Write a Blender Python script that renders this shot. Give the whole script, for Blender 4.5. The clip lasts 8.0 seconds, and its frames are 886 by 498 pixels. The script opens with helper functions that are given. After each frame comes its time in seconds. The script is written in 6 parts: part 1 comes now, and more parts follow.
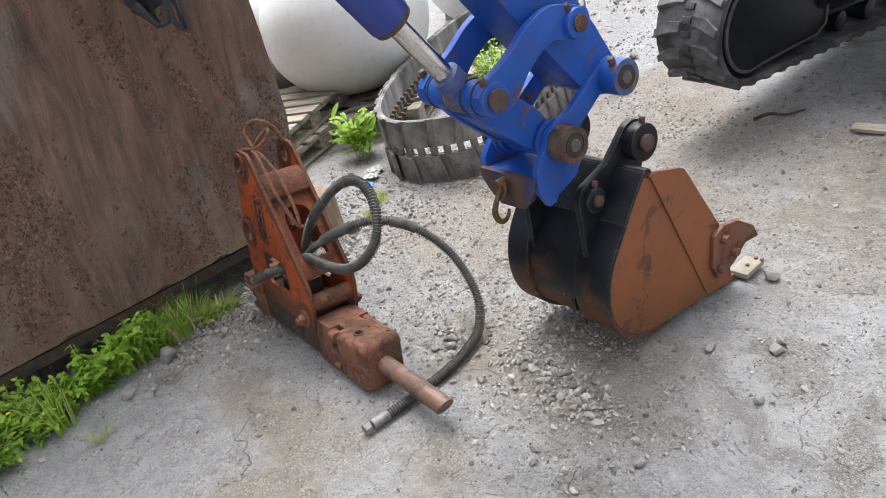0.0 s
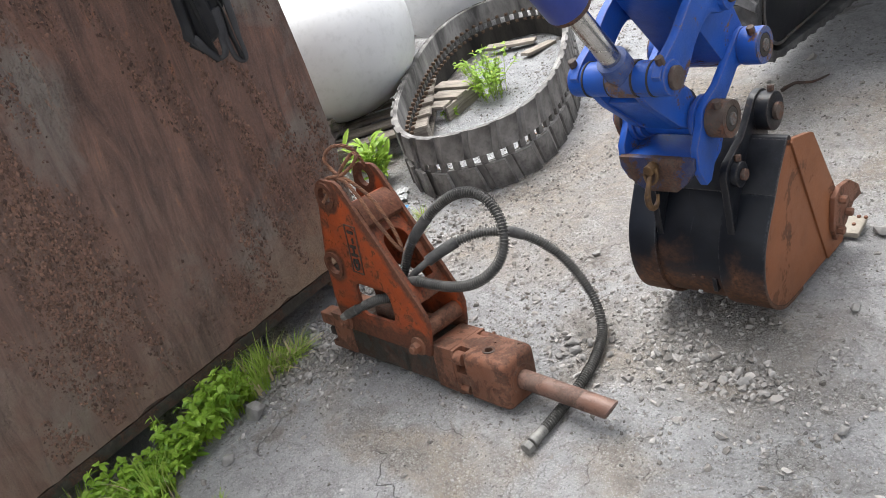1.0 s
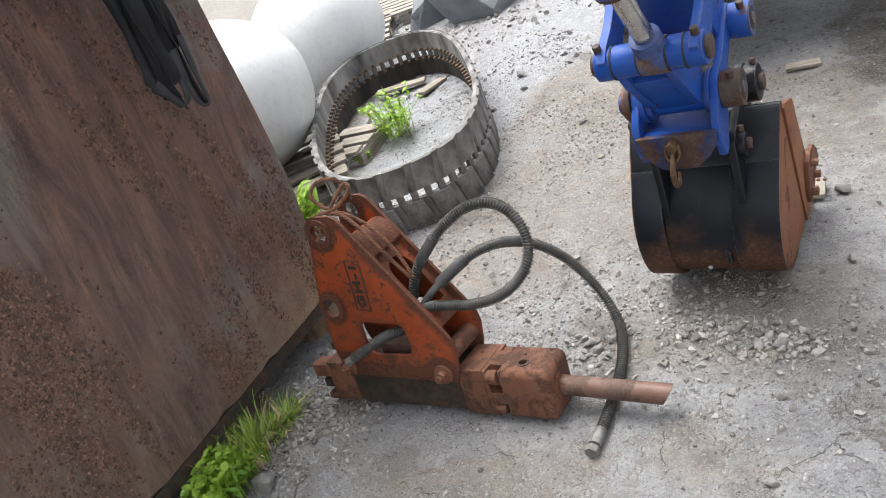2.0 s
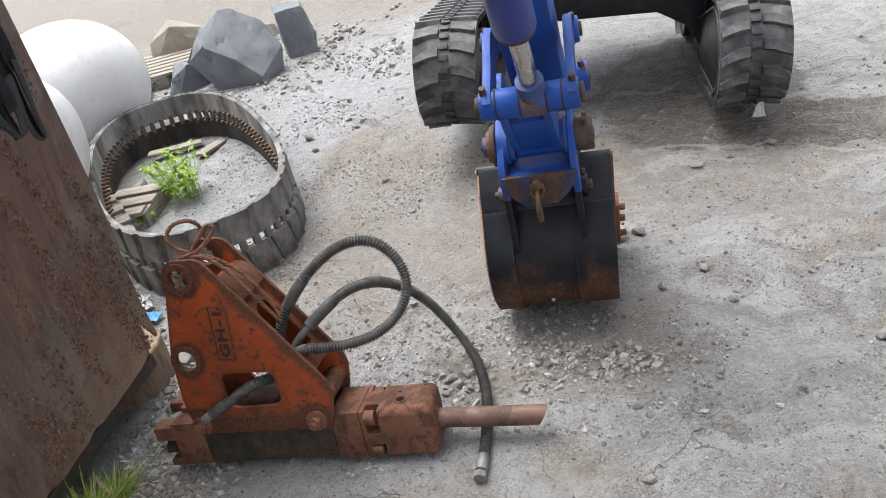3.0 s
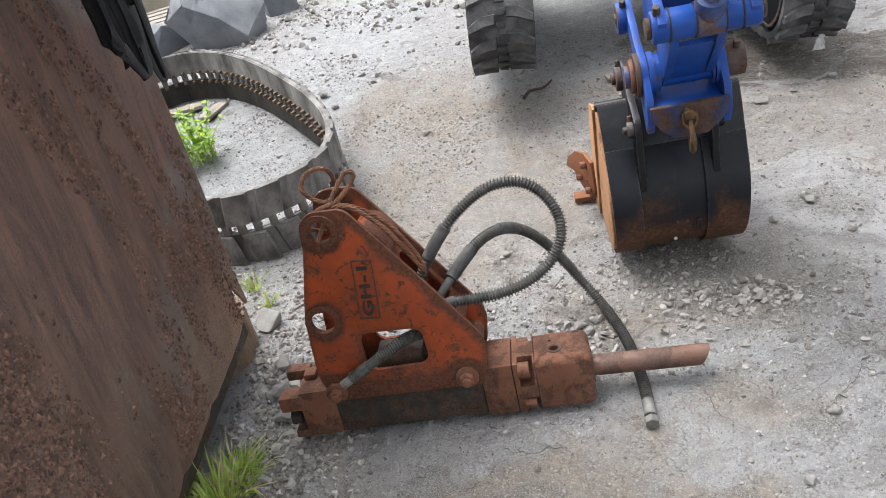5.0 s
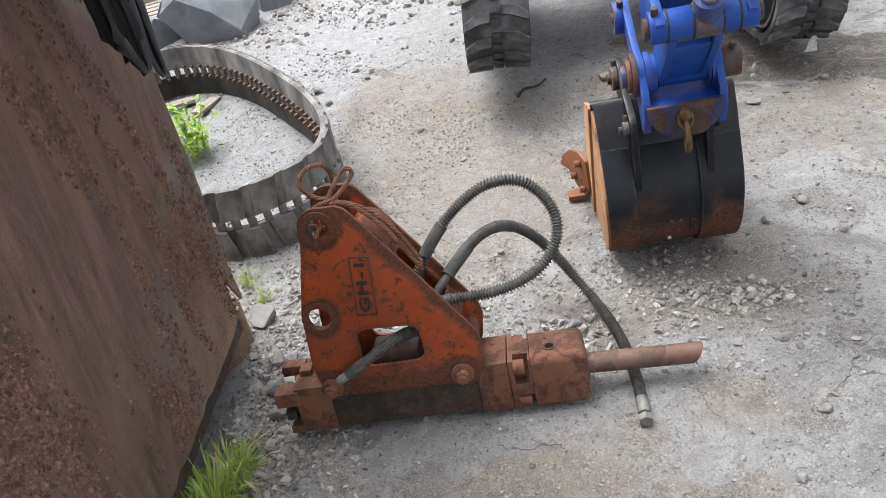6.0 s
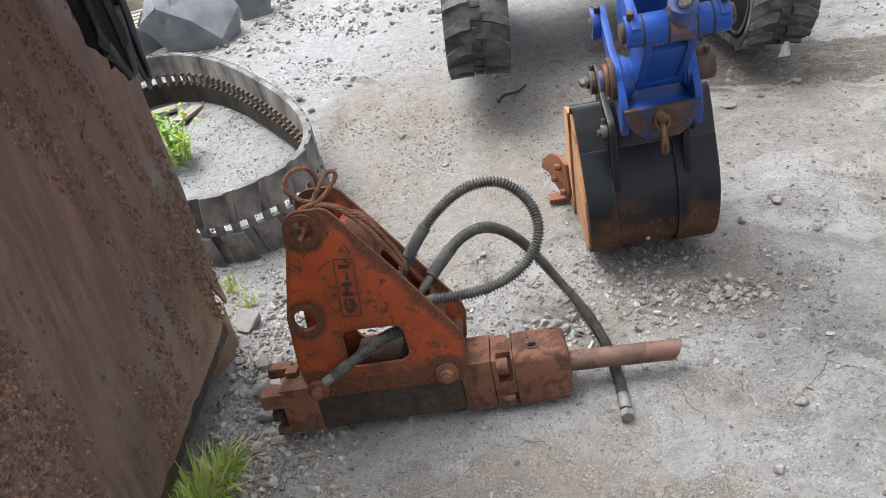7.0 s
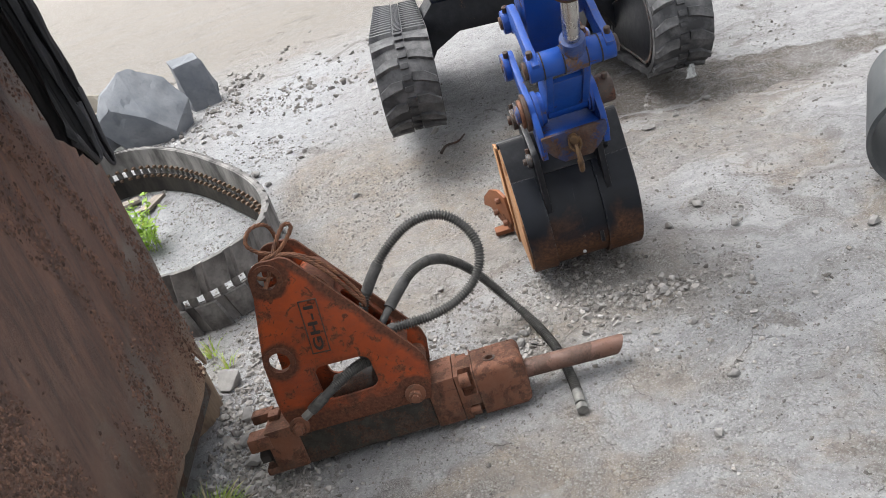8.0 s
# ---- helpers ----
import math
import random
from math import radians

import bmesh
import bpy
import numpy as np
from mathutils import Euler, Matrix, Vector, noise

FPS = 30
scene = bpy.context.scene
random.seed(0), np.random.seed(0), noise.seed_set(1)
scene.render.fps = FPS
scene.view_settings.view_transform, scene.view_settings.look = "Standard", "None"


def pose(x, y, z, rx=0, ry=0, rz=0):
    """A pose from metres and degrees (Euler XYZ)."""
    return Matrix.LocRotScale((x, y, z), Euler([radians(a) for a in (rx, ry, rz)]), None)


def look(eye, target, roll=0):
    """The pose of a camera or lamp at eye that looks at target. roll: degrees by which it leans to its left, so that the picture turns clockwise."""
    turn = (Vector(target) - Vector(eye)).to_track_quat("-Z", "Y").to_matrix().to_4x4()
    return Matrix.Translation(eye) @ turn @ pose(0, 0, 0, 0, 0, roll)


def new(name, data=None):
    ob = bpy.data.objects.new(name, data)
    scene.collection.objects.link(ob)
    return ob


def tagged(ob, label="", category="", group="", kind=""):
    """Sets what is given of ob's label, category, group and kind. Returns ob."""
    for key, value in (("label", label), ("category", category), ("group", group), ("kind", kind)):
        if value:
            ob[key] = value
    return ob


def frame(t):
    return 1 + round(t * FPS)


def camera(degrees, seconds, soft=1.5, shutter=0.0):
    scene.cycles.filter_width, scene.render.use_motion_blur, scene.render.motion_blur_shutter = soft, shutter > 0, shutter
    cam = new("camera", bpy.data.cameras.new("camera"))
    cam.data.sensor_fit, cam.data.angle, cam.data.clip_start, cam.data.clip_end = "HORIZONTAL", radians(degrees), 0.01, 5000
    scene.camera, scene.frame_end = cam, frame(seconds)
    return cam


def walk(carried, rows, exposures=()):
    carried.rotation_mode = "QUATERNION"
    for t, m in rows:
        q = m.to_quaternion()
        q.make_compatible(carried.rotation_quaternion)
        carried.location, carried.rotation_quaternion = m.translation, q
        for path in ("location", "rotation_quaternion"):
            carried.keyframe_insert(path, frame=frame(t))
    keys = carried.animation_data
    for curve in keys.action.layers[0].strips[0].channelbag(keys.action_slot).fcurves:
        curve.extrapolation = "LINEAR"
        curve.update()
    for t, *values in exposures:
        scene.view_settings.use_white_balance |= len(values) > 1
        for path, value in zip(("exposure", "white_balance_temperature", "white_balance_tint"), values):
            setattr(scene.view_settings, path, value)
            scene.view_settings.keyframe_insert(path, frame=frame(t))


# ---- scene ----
cam = camera(58.9, 8.0, soft=0.8)
METRES, EYE, TILT, LEAN, TURN = 2.6, 1.442, -28.95, 14.30, 52.40
ROWS = [
    (0.0, 0.0, 0.0, 0.0, 0.0, 0.0, -0.0),
    (0.5, -0.1059, 0.0277, -0.0294, -1.69, -0.54, 1.72),
    (1.0, -0.2272, 0.052, -0.0012, -5.96, 1.46, 8.29),
    (2.5, -0.4839, 0.1575, -0.0051, -27.21, 3.04, 19.72),
    (3.0, -0.5549, 0.1929, 0.0055, -38.0, 2.26, 21.1),
    (3.5, -0.5429, 0.2495, 0.0381, -36.84, 3.34, 24.59),
    (4.0, -0.6124, 0.3226, 0.0567, -39.43, 2.37, 25.14),
    (4.5, -0.6746, 0.3737, 0.0666, -42.43, -0.99, 24.86),
    (6.0, -0.694, 0.3837, 0.0731, -44.73, -2.82, 23.68),
    (6.5, -0.6976, 0.386, 0.0725, -45.33, -2.63, 23.91),
    (7.0, -0.7057, 0.3776, 0.0667, -46.16, -2.74, 24.19),
    (7.5, -0.731, 0.3433, 0.0407, -47.25, -2.45, 27.64),
    (8.0, -0.7639, 0.3122, 0.0229, -48.35, 0.91, 31.88),
]
walk(cam, [(t, pose(0, 0, EYE, TILT, LEAN, TURN) @ pose(METRES * x, METRES * y, METRES * z, 90 + pitch, roll, yaw)) for t, x, y, z, yaw, pitch, roll in ROWS],
     [(0.0, 1.57), (1.0, 1.58), (2.5, 1.50), (3.0, 1.34), (3.5, 1.31), (4.0, 1.38), (4.5, 1.46), (6.0, 1.53), (7.0, 1.49), (7.5, 1.44), (8.0, 1.34)])

# ---- world and light: bright overcast sky ----
SUN_DIR = (-0.26, 0.21, 0.942)
world = bpy.data.worlds.new("sky")
scene.world = world
world.use_nodes = True
wn, wl = world.node_tree.nodes, world.node_tree.links
sky = wn.new("ShaderNodeTexSky")
sky.sky_type, sky.sun_disc = "NISHITA", False
sky.sun_elevation, sky.sun_rotation = radians(70), radians(-51)
sky.air_density, sky.dust_density, sky.ozone_density = 1.0, 4.0, 1.0
hsv = wn.new("ShaderNodeHueSaturation")
hsv.inputs["Saturation"].default_value = 0.12
wl.new(sky.outputs[0], hsv.inputs["Color"])
wl.new(hsv.outputs[0], wn["Background"].inputs["Color"])
wn["Background"].inputs["Strength"].default_value = 0.15
sun = new("sun", bpy.data.lights.new("sun", "SUN"))
sun.data.energy, sun.data.angle, sun.data.color = 1.55, radians(42), (1.0, 0.975, 0.94)
sun.matrix_world = look(SUN_DIR, (0, 0, 0))


# ---- materials ----
def node(nt, kind, **inputs):
    n = nt.nodes.new("ShaderNode" + kind)
    for key, value in inputs.items():
        if isinstance(value, bpy.types.NodeSocket):
            nt.links.new(value, n.inputs[key.replace("_", " ")])
        else:
            n.inputs[key.replace("_", " ")].default_value = value
    return n


def noise_of(nt, vec, scale, detail=6.0, rough=0.6, dist=0.0):
    return node(nt, "TexNoise", Vector=vec, Scale=scale, Detail=detail, Roughness=rough, Distortion=dist).outputs["Fac"]


def ramp(nt, fac, lo, hi, a=0.0, b=1.0):
    n = node(nt, "MapRange", Value=fac)
    n.clamp = True
    for i, v in enumerate((lo, hi, a, b)):
        n.inputs[1 + i].default_value = v
    return n.outputs[0]


def mix(nt, fac, a, b):
    n = nt.nodes.new("ShaderNodeMix")
    n.data_type = "RGBA"
    for sock, v in ((n.inputs[0], fac), (n.inputs[6], a), (n.inputs[7], b)):
        if isinstance(v, bpy.types.NodeSocket):
            nt.links.new(v, sock)
        else:
            sock.default_value = (*v, 1.0) if isinstance(v, tuple) else v
    return n.outputs[2]


def mul(nt, a, b, op="MULTIPLY"):
    n = nt.nodes.new("ShaderNodeMath")
    n.operation = op
    n.use_clamp = op in ("ADD", "SUBTRACT")
    for sock, v in zip(n.inputs, (a, b)):
        if isinstance(v, bpy.types.NodeSocket):
            nt.links.new(v, sock)
        else:
            sock.default_value = v
    return n.outputs[0]


def begin(name):
    m = bpy.data.materials.new(name)
    m.use_nodes = True
    nt = m.node_tree
    return m, nt, nt.nodes["Principled BSDF"], nt.nodes.new("ShaderNodeTexCoord").outputs["Object"]


def finish(nt, bsdf, color, rough, metal=0.0, height=None, bump=0.3, dist=0.01, spec=0.5):
    for key, v in (("Base Color", color), ("Roughness", rough), ("Metallic", metal), ("Specular IOR Level", spec)):
        if isinstance(v, bpy.types.NodeSocket):
            nt.links.new(v, bsdf.inputs[key])
        else:
            bsdf.inputs[key].default_value = (*v, 1.0) if isinstance(v, tuple) else v
    if height is not None:
        b = node(nt, "Bump", Strength=bump, Distance=dist, Height=height)
        nt.links.new(b.outputs[0], bsdf.inputs["Normal"])


def edge_wear(nt, radius=0.006):
    """1 along worn corners and edges, 0 on open faces."""
    soft = nt.nodes.new("ShaderNodeBevel")
    soft.samples = 4
    soft.inputs["Radius"].default_value = radius
    geo = nt.nodes.new("ShaderNodeNewGeometry")
    dot = nt.nodes.new("ShaderNodeVectorMath")
    dot.operation = "DOT_PRODUCT"
    nt.links.new(soft.outputs[0], dot.inputs[0])
    nt.links.new(geo.outputs["Normal"], dot.inputs[1])
    return ramp(nt, dot.outputs["Value"], 0.99, 0.86)


def worn(name, paint, rust, dark, cover=0.5, scale=9.0, rough=(0.45, 0.85), bump=0.35, dirt=(0.23, 0.2, 0.17), dirt_amt=0.35, metal=0.0, spec=0.3, rubbed=0.0):
    """Paint with rust showing through it, grime and a dust film. cover: share of paint left."""
    m, nt, bsdf, vec = begin(name)
    big = noise_of(nt, vec, scale, 8, 0.65, 0.4)
    fine = noise_of(nt, vec, scale * 11, 6, 0.7)
    edge = mul(nt, mul(nt, big, 0.75), mul(nt, fine, 0.25), "ADD")
    mask = ramp(nt, edge, 0.28 + 0.42 * cover, 0.31 + 0.42 * cover)
    rusty = mix(nt, ramp(nt, fine, 0.35, 0.65), dark, rust)
    toned = mix(nt, ramp(nt, noise_of(nt, vec, scale * 0.4, 4), 0.35, 0.7), paint, tuple(c * 0.72 for c in paint))
    color = mix(nt, mask, toned, rusty)
    dust = mul(nt, ramp(nt, noise_of(nt, vec, scale * 2.1, 8, 0.7), 0.42, 0.72), dirt_amt)
    color = mix(nt, dust, color, dirt)
    if rubbed > 0:
        rub = mul(nt, edge_wear(nt), ramp(nt, mul(nt, mul(nt, big, 0.5), mul(nt, fine, 0.5), "ADD"), 0.40, 0.56, 0.0, rubbed))
        color = mix(nt, rub, color, mix(nt, ramp(nt, fine, 0.4, 0.6), rust, tuple(0.5 * c + 0.09 for c in dirt)))
    r = ramp(nt, mul(nt, mask, dust, "ADD"), 0.0, 1.0, *rough)
    finish(nt, bsdf, color, r, metal, mul(nt, fine, mul(nt, mask, 0.6, "SUBTRACT"), "SUBTRACT"), bump, 0.004, spec)
    return m


def plain(name, a, b, scale=12.0, rough=0.7, bump=0.25, metal=0.0, stretch=(1, 1, 1), dist=0.004, contrast=(0.35, 0.65), spec=0.5):
    """Two tones mixed at two scales, with a fine relief."""
    m, nt, bsdf, vec = begin(name)
    mp = node(nt, "Mapping", Vector=vec, Scale=stretch).outputs[0]
    big = noise_of(nt, mp, scale, 6, 0.6, 0.3)
    fine = noise_of(nt, mp, scale * 9, 5, 0.7)
    c = mix(nt, ramp(nt, big, *contrast), a, b)
    c = mix(nt, ramp(nt, fine, 0.5, 0.75, 0.0, 0.35), c, tuple(x * 0.55 for x in a))
    finish(nt, bsdf, c, ramp(nt, big, 0.3, 0.7, rough - 0.08, min(1.0, rough + 0.1)), metal, fine, bump, dist, spec)
    return m


def leafy(name, a, b, scale):
    """Leaf green in two tones that lets some light through."""
    m = plain(name, a, b, scale, 0.5, 0.1)
    nt = m.node_tree
    bsdf = nt.nodes["Principled BSDF"]
    back = nt.nodes.new("ShaderNodeBsdfTranslucent")
    back.inputs["Color"].default_value = (b[0] * 1.2, b[1] * 1.15, b[2], 1)
    both = nt.nodes.new("ShaderNodeMixShader")
    both.inputs[0].default_value = 0.4
    nt.links.new(bsdf.outputs[0], both.inputs[1])
    nt.links.new(back.outputs[0], both.inputs[2])
    nt.links.new(both.outputs[0], nt.nodes["Material Output"].inputs["Surface"])
    return m


def blob(nt, vec, centre, radii, turn=0.0, lo=0.75, hi=1.25):
    """1 inside an ellipse on the ground, falling softly to 0."""
    mp = node(nt, "Mapping", Vector=vec, Location=centre, Rotation=(0, 0, turn), Scale=(radii[0], radii[1], 1e4))
    mp.vector_type = "TEXTURE"
    ln = nt.nodes.new("ShaderNodeVectorMath")
    ln.operation = "LENGTH"
    nt.links.new(mp.outputs[0], ln.inputs[0])
    return ramp(nt, ln.outputs["Value"], lo, hi, 1.0, 0.0)


# patches of loose grit on the yard: centre, radii, turn
GRIT = ((-0.96, 1.46, 0.14, 0.09, -0.4), (-1.045, 1.09, 0.055, 0.05, 0.0), (-1.106, 0.829, 0.075, 0.055, 0.3), (-0.69, 1.26, 0.05, 0.13, 0.4), (-1.45, 1.04, 0.14, 0.05, 0.1), (-1.2, 1.02, 0.09, 0.035, 0.1), (-2.30, 0.47, 0.10, 0.05, 0.2), (-2.04, 0.40, 0.1, 0.045, 0.4), (-1.58, 0.33, 0.07, 0.04, 0.0), (-1.42, 1.22, 0.2, 0.08, 0.0), (-1.30, 0.52, 0.06, 0.04, 0.0))


def ground_material():
    m, nt, bsdf, vec = begin("yard_ground")
    n1 = noise_of(nt, vec, 0.55, 5, 0.55, 0.6)
    n2 = noise_of(nt, vec, 2.3, 7, 0.65, 0.8)
    n3 = noise_of(nt, vec, 14, 8, 0.7)
    n4 = noise_of(nt, vec, 75, 6, 0.75)
    n5 = noise_of(nt, vec, 260, 3, 0.7)
    warp = node(nt, "TexNoise", Vector=vec, Scale=2.5, Detail=6.0)
    vv = nt.nodes.new("ShaderNodeVectorMath")
    vv.operation = "MULTIPLY_ADD"
    nt.links.new(warp.outputs["Color"], vv.inputs[0])
    vv.inputs[1].default_value = (0.7, 0.7, 0.0)
    shift = nt.nodes.new("ShaderNodeVectorMath")
    shift.operation = "SUBTRACT"
    nt.links.new(vec, shift.inputs[0])
    shift.inputs[1].default_value = (0.35, 0.35, 0.0)
    nt.links.new(shift.outputs[0], vv.inputs[2])
    wv = vv.outputs[0]
    grey = mix(nt, ramp(nt, n3, 0.3, 0.7), (0.26, 0.259, 0.264), (0.44, 0.443, 0.453))
    pale = mix(nt, ramp(nt, n3, 0.3, 0.7), (0.30, 0.313, 0.33), (0.49, 0.508, 0.53))
    dirt = mix(nt, ramp(nt, n3, 0.3, 0.72), (0.185, 0.153, 0.122), (0.38, 0.33, 0.278))
    # brown soil: round the bucket, towards the loose track, beside the breaker, and the far road
    soil = blob(nt, wv, (-2.1, 2.25, 0), (0.75, 0.62), -0.35)
    for c, r, a in (((-1.5, 1.15, 0), (0.42, 0.25), 0.2), ((-2.15, 0.45, 0), (0.36, 0.1), 0.1), ((-1.3, 2.35, 0), (1.2, 0.5), 0.0), ((-2.5, 2.75, 0), (0.35, 0.7), 0.15), ((-0.62, 1.75, 0), (0.16, 0.28), 0.5), ((-0.35, 1.25, 0), (0.3, 0.1), 0.6), ((-2.45, 1.55, 0), (0.3, 0.35), 0.0), ((-1.75, 0.43, 0), (0.07, 0.2), 0.7), ((-1.6, 0.33, 0), (0.25, 0.1), 0.2), ((-2.0, 0.43, 0), (0.35, 0.07), -0.2)):
        soil = mul(nt, soil, blob(nt, wv, c, r, a), "MAXIMUM")
    sep = node(nt, "SeparateXYZ", Vector=vec)
    ruts = noise_of(nt, node(nt, "Mapping", Vector=vec, Rotation=(0, 0, 0.3), Scale=(0.12, 1.3, 1)).outputs[0], 3.0, 7, 0.7, 0.4)
    road = mul(nt, ramp(nt, sep.outputs["Y"], 5.2, 7.0), ramp(nt, ruts, 0.35, 0.62, 0.45, 1.0))
    soil = mul(nt, mul(nt, soil, mul(nt, ramp(nt, n2, 0.36, 0.56, 0.3, 1.0), ramp(nt, n3, 0.3, 0.6, 0.55, 1.0))), road, "MAXIMUM")
    soil = mul(nt, soil, ramp(nt, mul(nt, mul(nt, n1, 0.5), mul(nt, n2, 0.5), "ADD"), 0.56, 0.61, 0.0, 0.7), "MAXIMUM")
    light = mul(nt, blob(nt, wv, (-3.0, 4.3, 0), (0.42, 1.5), -0.1), blob(nt, wv, (-3.45, 2.72, 0), (0.45, 0.95), 0.55), "MAXIMUM")
    color = mix(nt, soil, grey, dirt)
    color = mix(nt, mul(nt, road, 0.6), color, mix(nt, ramp(nt, ruts, 0.35, 0.65), (0.17, 0.155, 0.135), (0.285, 0.265, 0.24)))
    color = mix(nt, mul(nt, light, 0.65), color, pale)
    # dark damp soil under and before the machine, with the machine's shade painted in
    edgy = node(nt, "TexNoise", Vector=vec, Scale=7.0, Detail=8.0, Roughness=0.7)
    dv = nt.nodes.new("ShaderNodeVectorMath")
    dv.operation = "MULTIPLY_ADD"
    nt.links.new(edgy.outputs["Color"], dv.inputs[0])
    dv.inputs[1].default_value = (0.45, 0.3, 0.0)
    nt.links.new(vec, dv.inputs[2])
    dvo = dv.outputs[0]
    damp_shade = mul(nt, blob(nt, dvo, (-0.62, 3.40, 0), (0.55, 0.78), 0.0, 0.9, 1.0), blob(nt, dvo, (-0.25, 2.74, 0), (0.85, 0.25), -0.15, 0.9, 1.0), "MAXIMUM")
    damp_shade = mul(nt, damp_shade, ramp(nt, n2, 0.32, 0.48, 0.55, 0.95))
    color = mix(nt, damp_shade, color, mix(nt, ramp(nt, n3, 0.35, 0.65), (0.062, 0.051, 0.041), (0.15, 0.126, 0.102)))
    # grit: dark crumbs and pale grains, contrast raised to stand in for small-scale shade
    color = mix(nt, ramp(nt, n4, 0.54, 0.62, 0.0, 0.38), color, (0.13, 0.122, 0.115))
    # scraped streaks with grit left in the hollows, over the open side of the yard
    streak = noise_of(nt, node(nt, "Mapping", Vector=wv, Rotation=(0, 0, -0.17), Scale=(0.35, 2.6, 1)).outputs[0], 3.4, 7, 0.65, 0.3)
    open_side = ramp(nt, sep.outputs["X"], -1.7, -1.1)
    color = mix(nt, mul(nt, mul(nt, ramp(nt, streak, 0.54, 0.62), open_side), ramp(nt, n5, 0.40, 0.56, 0.25, 0.75)), color, (0.19, 0.182, 0.172))
    color = mix(nt, mul(nt, mul(nt, ramp(nt, streak, 0.46, 0.38), open_side), 0.45), color, (0.52, 0.525, 0.535))
    color = mix(nt, ramp(nt, n5, 0.55, 0.64, 0.0, 0.6), color, (0.62, 0.625, 0.63))
    patch = mul(nt, ramp(nt, n2, 0.60, 0.66), ramp(nt, n5, 0.42, 0.55))
    color = mix(nt, mul(nt, patch, 0.75), color, (0.12, 0.115, 0.11))
    # sunk patches of loose dark grit with sharp rims
    jag = node(nt, "TexNoise", Vector=vec, Scale=9.0, Detail=5.0)
    gv = nt.nodes.new("ShaderNodeVectorMath")
    gv.operation = "MULTIPLY_ADD"
    nt.links.new(jag.outputs["Color"], gv.inputs[0])
    gv.inputs[1].default_value = (0.16, 0.16, 0.0)
    nt.links.new(vec, gv.inputs[2])
    grit = ramp(nt, mul(nt, mul(nt, n2, 0.8), mul(nt, n3, 0.2), "ADD"), 0.60, 0.62)
    for cx_, cy_, ra, rb, tn in GRIT:
        grit = mul(nt, grit, blob(nt, gv.outputs[0], (cx_ + 0.08, cy_ + 0.08, 0), (ra, rb), tn, 0.8, 1.05), "MAXIMUM")
    grain = mix(nt, ramp(nt, n5, 0.42, 0.6), (0.11, 0.104, 0.097), (0.38, 0.367, 0.35))
    color = mix(nt, mul(nt, grit, 0.6), color, grain)
    # crumbs pressed into the mud: every crumb with its own tone and a rounded top
    crumbs = 0.0
    for scale, lo, hi, tone in ((46.0, 0.54, 0.62, 0.45), (105.0, 0.45, 0.56, 0.55)):
        cell = node(nt, "TexVoronoi", Vector=vec, Scale=scale, Randomness=1.0)
        where = ramp(nt, noise_of(nt, vec, scale * 0.09, 6, 0.7, 0.5), lo, hi)
        shade = node(nt, "SeparateXYZ", Vector=cell.outputs["Color"]).outputs["X"]
        dome = mul(nt, ramp(nt, cell.outputs["Distance"], 0.15, 0.62, 1.0, 0.0), where)
        color = mix(nt, mul(nt, mul(nt, dome, ramp(nt, shade, 0.25, 0.4)), tone), color, mix(nt, shade, (0.17, 0.16, 0.15), (0.60, 0.595, 0.59)))
        # dark colour between the crumbs paints the shade of the gaps
        gap = mul(nt, mul(nt, ramp(nt, cell.outputs["Distance"], 0.55, 0.75), where), ramp(nt, shade, 0.3, 0.7, 0.1, 0.45))
        color = mix(nt, gap, color, (0.11, 0.102, 0.095))
        crumbs = mul(nt, crumbs, mul(nt, mul(nt, dome, shade), 16.0 / scale), "ADD")
    # small pits in the packed mud, their shade painted as dark spots
    pit = node(nt, "TexVoronoi", Vector=wv, Scale=62.0, Randomness=1.0)
    pit = mul(nt, ramp(nt, pit.outputs["Distance"], 0.12, 0.27, 1.0, 0.0), ramp(nt, n3, 0.42, 0.52))
    color = mix(nt, mul(nt, pit, 0.45), color, (0.085, 0.08, 0.077))
    # drying cracks
    vor = node(nt, "TexVoronoi", Vector=wv, Scale=1.9)
    vor.feature = "DISTANCE_TO_EDGE"
    crack = mul(nt, ramp(nt, vor.outputs["Distance"], 0.0, 0.005, 1.0, 0.0), ramp(nt, n2, 0.51, 0.56))
    color = mix(nt, mul(nt, crack, 0.75), color, (0.07, 0.065, 0.06))
    h = mul(nt, mul(nt, mul(nt, n3, 0.5), mul(nt, n4, 0.4), "ADD"), mul(nt, mul(nt, crack, 0.35), mul(nt, pit, 0.3), "ADD"), "SUBTRACT")
    h = mul(nt, mul(nt, h, mul(nt, n5, 0.22), "ADD"), crumbs, "ADD")
    h.node.use_clamp = False
    finish(nt, bsdf, color, ramp(nt, damp_shade, 0, 1, 0.92, 0.7), 0, h, 1.0, 0.05, 0.25)
    return m


